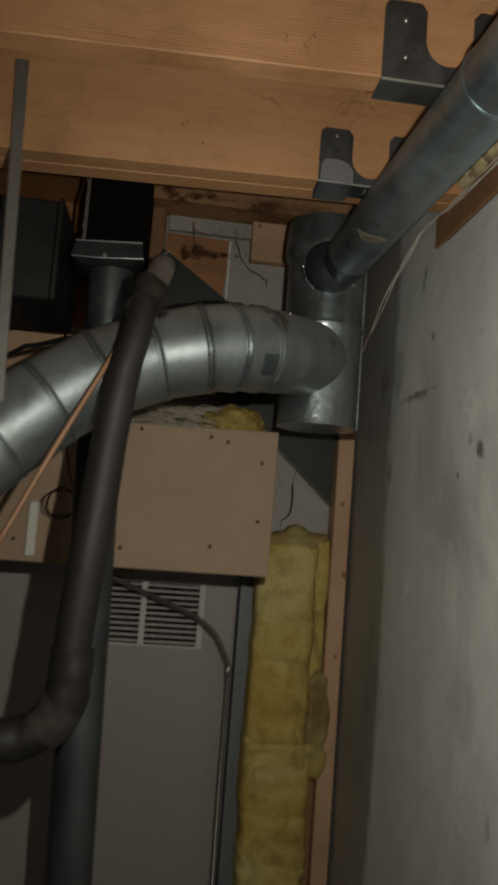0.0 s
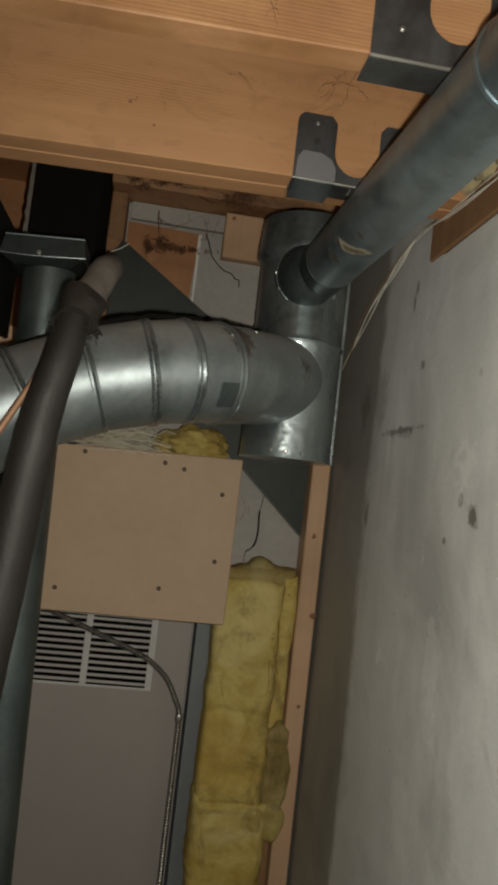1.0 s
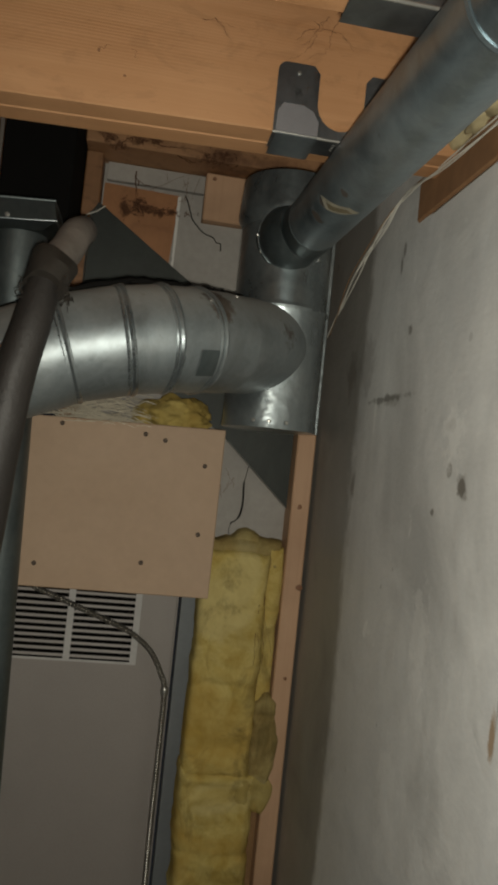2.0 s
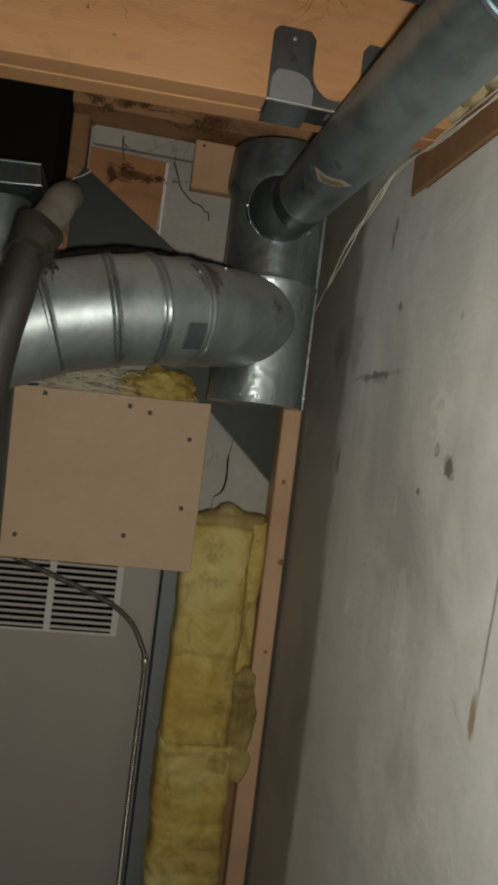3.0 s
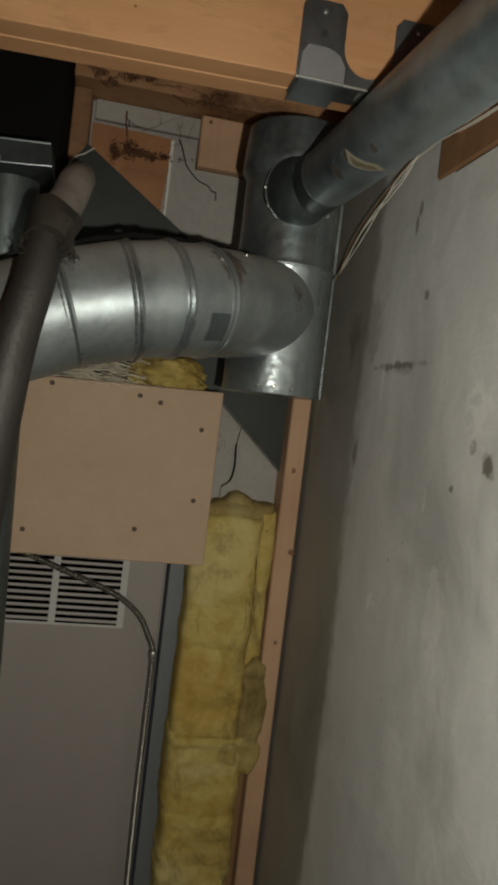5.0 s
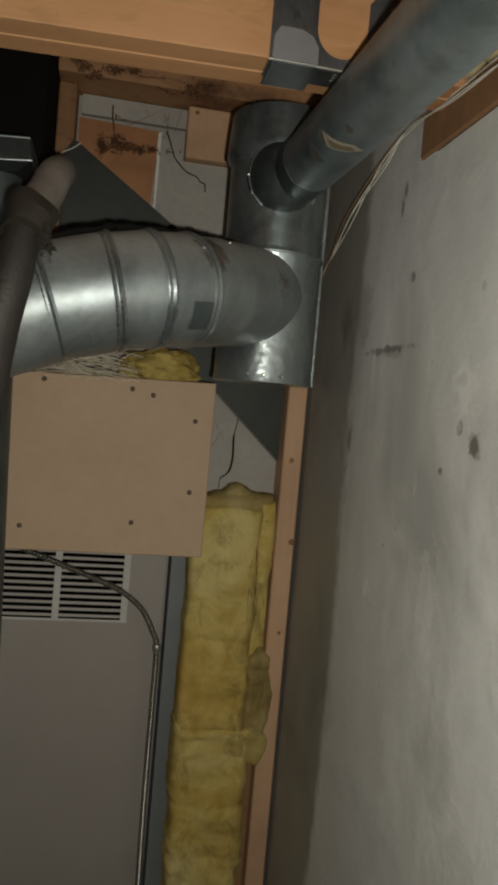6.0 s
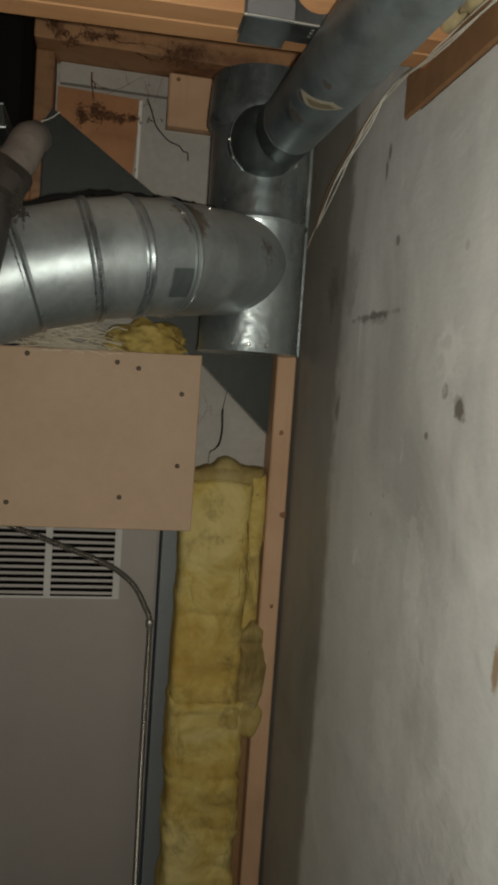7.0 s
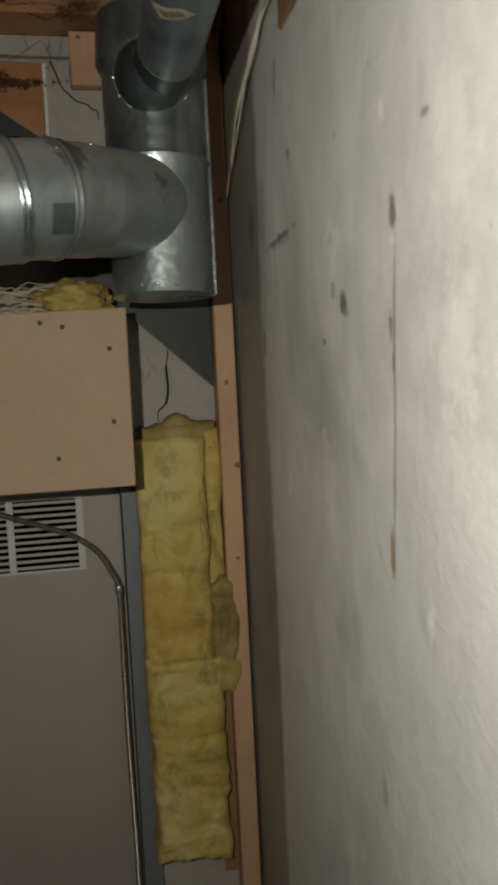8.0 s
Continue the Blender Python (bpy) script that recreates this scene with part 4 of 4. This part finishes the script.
    radii = [(0.0040, 0.0062, 0.0069, 0.0062)[i % 4] for i in range(len(even))]
    conduit = link("flexible_conduit", swept(even, radii, 12), CONDUIT, angle=35)
    tagged(conduit, "ribbed steel flexible conduit bending down past the cabinet", "conduit")
    part("clip", swept([(0.196, 1.852, 1.236), (0.1963, 1.852, 1.233), (0.1965, 1.852, 1.222), (0.1965, 1.852, 1.219)], [0.0072, 0.0088, 0.0088, 0.0072], 14), STEEL, conduit)

    # pale wires coming off the wall's top into the corner
    bundle = thing("wire_bundle", "loose bundle of thin white wires along the wall top", "wires")
    rng = random.Random(3)
    for k in range(4):
        def o(w):
            return Vector((rng.uniform(-w, 0), rng.uniform(-w, w), rng.uniform(-w, w)))
        pts = [Vector((0.462, 0.2, 2.16)) + o(0.006), Vector((0.46, 0.8, 2.158)) + o(0.008), Vector((0.46, 1.15, 2.166)) + o(0.010), Vector((0.459, 1.34, 2.178)) + o(0.008),
               Vector((0.455, 1.42 + 0.010 * k, 2.155)) + o(0.008), Vector((0.458, 1.53 + 0.022 * k, 2.107)) + o(0.013), Vector((0.458, 1.64 + 0.018 * k, 2.066)) + o(0.014), Vector((0.462, 1.77 - 0.04 * (k % 3), 2.02 + 0.028 * (k % 3))) + o(0.005)]
        part("wire", swept(smooth_line(pts, 8), 0.0012 if k < 3 else 0.0009, 6), WIRE if k < 3 else KRAFT, bundle)

    strap = prism(bmesh.new(), [(-0.292, 2.30), (-0.272, 2.30), (-0.268, 2.17), (-0.252, 1.70), (-0.268, 1.70), (-0.286, 2.17)], 1, 1.163, 1.166)
    tagged(link("hanger_strap", strap, STEEL), "pale steel hanger strap nailed to a joist", "strap")
    tag_bm = boxed(-0.272, -0.252, 1.596, 1.604, 1.487, 1.60, bevel=0.002)
    tagged(link("white_tag", tag_bm, WIRE), "narrow white plastic tag against the hardboard", "tag")


add_lines()


# ---- dust strands and loose wires ----
def strands(name, label, starts, face_y, depth, seed, material=WEB, thick=0.00045, step=0.0035, jitter=0.85, forks=0.07):
    """Dusty threads clinging to an upright face, wandering and forking."""
    rng = random.Random(seed)
    bm = bmesh.new()
    for x, z, length, ang in starts:
        todo = [(x, z, length, ang)]
        while todo:
            x, z, length, ang0 = todo.pop()
            pts = [(x, face_y - rng.uniform(0, depth), z)]
            for k in range(max(3, int(length / step))):
                ang = ang0 + rng.uniform(-jitter, jitter)
                ang0 += rng.uniform(-0.26, 0.26) * jitter
                x += step * math.cos(ang)
                z += step * math.sin(ang)
                pts.append((x, face_y - rng.uniform(0.0003, depth), z))
                if rng.random() < forks and length > 0.02:
                    todo.append((x, z, length * 0.4, ang0 + rng.choice((-1, 1)) * rng.uniform(0.4, 1.1)))
            fade = [thick * rng.uniform(0.3, 1.5) * (1 - 0.7 * i / len(pts)) for i in range(len(pts))]
            sweep(bm, pts, fade, 5)
    ob = link(name, bm, material)
    return tagged(ob, label, "cobweb", "cobwebs", "stuff")


strands("cobweb", "brown dusty cobweb strands on the joist face",
        [(0.105, 2.295, 0.05, -0.2), (0.12, 2.30, 0.04, -0.7), (0.27, 2.33, 0.10, -1.7), (0.285, 2.33, 0.09, -1.6), (0.25, 2.32, 0.07, 0.1), (0.28, 2.335, 0.06, 0.4), (-0.02, 2.235, 0.02, 0.4), (0.262, 2.255, 0.05, -2.0), (0.02, 2.24, 0.02, -1.0)], JOIST_Y - 0.0005, 0.002, 11)
strands("cobweb", "dusty strands hanging from the joist's lower edge", [(0.125, 2.20, 0.03, -1.6), (0.14, 2.215, 0.04, -1.5), (0.10, 2.21, 0.02, -1.4)], 0.8715, 0.002, 17)
def fluff(name, label, blobs, face_y, depth, seed, material=WEB):
    """Matted dust: many fine curled fibres thick about a few places."""
    rng = random.Random(seed)
    bm = bmesh.new()
    for x, z, rx, rz, n in blobs:
        for _ in range(3 * n):
            p = Vector((rng.gauss(x, rx), face_y - rng.uniform(0.0005, depth), rng.gauss(z, rz)))
            a, bend = rng.uniform(0, 2 * math.pi), rng.uniform(-0.9, 0.9)
            pts = [p.copy()]
            for _k in range(5):
                a += bend
                p = p + Vector((0.0015 * math.cos(a), rng.uniform(-0.0006, 0.0006), 0.0015 * math.sin(a)))
                p.y = min(p.y, face_y - 0.0003)
                pts.append(p.copy())
            sweep(bm, pts, rng.uniform(0.0003, 0.0008), 4)
    return tagged(link(name, bm, material), label, "cobweb", "cobwebs", "stuff")


strands("cobweb", "brown dusty cobweb tangle on the stained top plate",
        [(-0.055, 2.380, 0.05, -0.8), (-0.02, 2.352, 0.05, 0.5), (0.01, 2.362, 0.05, 0.3), (0.055, 2.368, 0.10, -0.3), (0.10, 2.348, 0.05, -0.1)], 1.7515, 0.006, 12, WEB_DARK, thick=0.0011, jitter=0.5)
fluff("cobweb", "matted dusty tufts along the stained top plate", [(-0.05, 2.376, 0.006, 0.005, 22), (-0.035, 2.362, 0.006, 0.004, 18), (-0.015, 2.35, 0.008, 0.004, 16), (0.018, 2.366, 0.009, 0.004, 22), (0.055, 2.371, 0.006, 0.003, 14), (0.19, 2.36, 0.015, 0.008, 40), (0.16, 2.352, 0.008, 0.006, 18)], 1.7515, 0.006, 31, WEB_DARK)
strands("cobweb", "dusty thread hanging before the board offcut", [(0.017, 2.336, 0.062, -1.45), (0.018, 2.334, 0.06, -1.5)], 1.838, 0.004, 13, WEB_DARK, thick=0.0014, step=0.004, jitter=0.25)
fluff("cobweb", "dusty brown fluff matted before the board offcut", [(0.001, 2.254, 0.004, 0.010, 34), (0.010, 2.250, 0.005, 0.004, 14), (0.030, 2.262, 0.008, 0.008, 44), (0.05, 2.257, 0.010, 0.004, 26), (0.075, 2.255, 0.010, 0.004, 26), (0.10, 2.259, 0.012, 0.003, 18), (0.135, 2.262, 0.010, 0.002, 5)], 1.842, 0.008, 32, WEB_DARK)
strands("cobweb", "fine pale threads slung under the top plate", [(0.05, 2.30, 0.10, 0.4), (0.13, 2.34, 0.05, -1.6), (0.12, 2.335, 0.06, -1.2), (0.155, 2.345, 0.08, -1.7)], 1.838, 0.003, 33, WEB, thick=0.0005, step=0.006, jitter=0.2)
strands("cobweb", "dark fibres caught on the face of the glass wool", [(0.372, 1.44, 0.12, -1.6), (0.379, 1.47, 0.14, -1.55), (0.366, 1.40, 0.10, -1.5), (0.384, 1.40, 0.16, -1.55)], 1.785, 0.003, 34, WEB_DARK, thick=0.0006, step=0.007, jitter=0.25, forks=0.0)
strands("cobweb", "thin dark strands on the lower drywall", [(0.30, 1.70, 0.03, -1.5), (0.275, 1.66, 0.06, 1.2), (0.27, 1.69, 0.04, -1.3)], 1.8612, 0.002, 15, thick=0.0005)

shreds = fluff("tape_shreds", "frayed dark shreds of tape hanging from the pipe's band", [(-0.030, 1.925, 0.004, 0.009, 16), (-0.024, 1.912, 0.003, 0.005, 8), (-0.080, 1.915, 0.003, 0.006, 6)], 1.165, 0.010, 36, TAPE)
tagged(shreds, "frayed dark shreds of tape hanging from the pipe's band", "tape", "", "stuff")
wire_a = swept(smooth_line([(0.128, 1.837, 2.30), (0.134, 1.834, 2.286), (0.143, 1.833, 2.262), (0.149, 1.833, 2.248), (0.165, 1.834, 2.232), (0.178, 1.833, 2.222), (0.196, 1.834, 2.217), (0.205, 1.834, 2.207), (0.214, 1.836, 2.206), (0.216, 1.836, 2.19)], 4), 0.0013, 6)
tagged(link("loose_wire", wire_a, CABLE), "short dark loose wire hanging on the drywall", "wire", "loose wires")
wire_b = swept(smooth_line([(0.331, 1.856, 1.755), (0.328, 1.85, 1.723), (0.3225, 1.848, 1.69), (0.324, 1.848, 1.651), (0.3205, 1.848, 1.622), (0.311, 1.85, 1.607), (0.303, 1.852, 1.602), (0.300, 1.853, 1.588), (0.301, 1.857, 1.577)], 5), [0.0008] * 10 + [0.0022] * 13 + [0.0014] * 9 + [0.0007] * 9, 6)
tagged(link("loose_wire", wire_b, CABLE), "short dark loose wire hanging on the drywall", "wire", "loose wires")

loop = []
for k in range(40):
    a = k * 2 * math.pi / 20
    loop.append((-0.205 + (0.024 + 0.0004 * k) * math.cos(a), 1.585 - 0.0008 * k, 1.60 + (0.036 - 0.0003 * k) * math.sin(a)))
loop += [(-0.19, 1.55, 1.66), (-0.20, 1.52, 1.72), (-0.22, 1.5, 1.78)]
tagged(link("wire_loop", swept(loop, 0.0016, 6), CABLE), "coil of thin black wire before the hardboard", "wire", "loose wires")
scrap = prism(bmesh.new(), [(-0.44, 1.80), (-0.18, 1.80), (-0.18, 2.0), (-0.26, 2.015), (-0.44, 1.97)], 1, 1.73, 1.742)
tagged(link("plywood_scrap", scrap, STUD), "pale plywood scrap behind the duct", "board")
drop = swept(smooth_line([(-0.19, 1.70, 2.06), (-0.205, 1.69, 2.0), (-0.22, 1.68, 1.94), (-0.25, 1.66, 1.86)], 5), 0.0035, 8)
tagged(link("drop_cable", drop, CABLE), "short black cable hanging behind the duct", "cable")
rng = random.Random(21)
foam = bmesh.new()
for k in range(9):
    y0 = 0.72 + 0.055 * k + rng.uniform(-0.01, 0.01)
    made = bmesh.ops.create_icosphere(foam, subdivisions=3, radius=1.0)["verts"]
    for v in made:
        f = 1 + 0.3 * noise.noise(v.co * 2 + Vector((k, 0, 0))) + 0.12 * noise.noise(v.co * 6)
        v.co = Vector((0.462 + 0.012 * v.co.x * f, y0 + 0.03 * v.co.y * f, 2.196 + 0.013 * v.co.z * f))
tagged(link("sill_foam", foam, FILLER, angle=80), "cream foam filler squeezed out above the sill plate", "foam", kind="stuff")

block = bpy.data.objects["wood_block"]
part("knot", swept([(0.186, 1.8155, 2.338), (0.186, 1.8138, 2.338)], [0.005, 0.004], 10, wobble=0.4), KNOT, block, "dark knot")
for joist, spots in ((bpy.data.objects["ceiling_joist.001"], ((-0.02, 2.232, 0.0025), (0.015, 2.205, 0.002))), (bpy.data.objects["ceiling_joist"], ((0.15, 2.30, 0.0025),))):
    face = min(v.co.y for v in joist.data.vertices)
    for x, z, r in spots:
        part("knot", swept([(x, face + 0.001, z), (x, face - 0.0006, z)], [r, r * 0.8], 12, wobble=0.5), KNOT, joist, "small dark knot")

wire_c = swept(smooth_line([(-0.082, 1.792, 2.196), (-0.07, 1.788, 2.212), (-0.052, 1.788, 2.222), (-0.036, 1.79, 2.236)], 4), 0.0011, 6)
tagged(link("loose_wire", wire_c, WIRE), "short pale wire across the corner of the metal sheet", "wire", "loose wires")
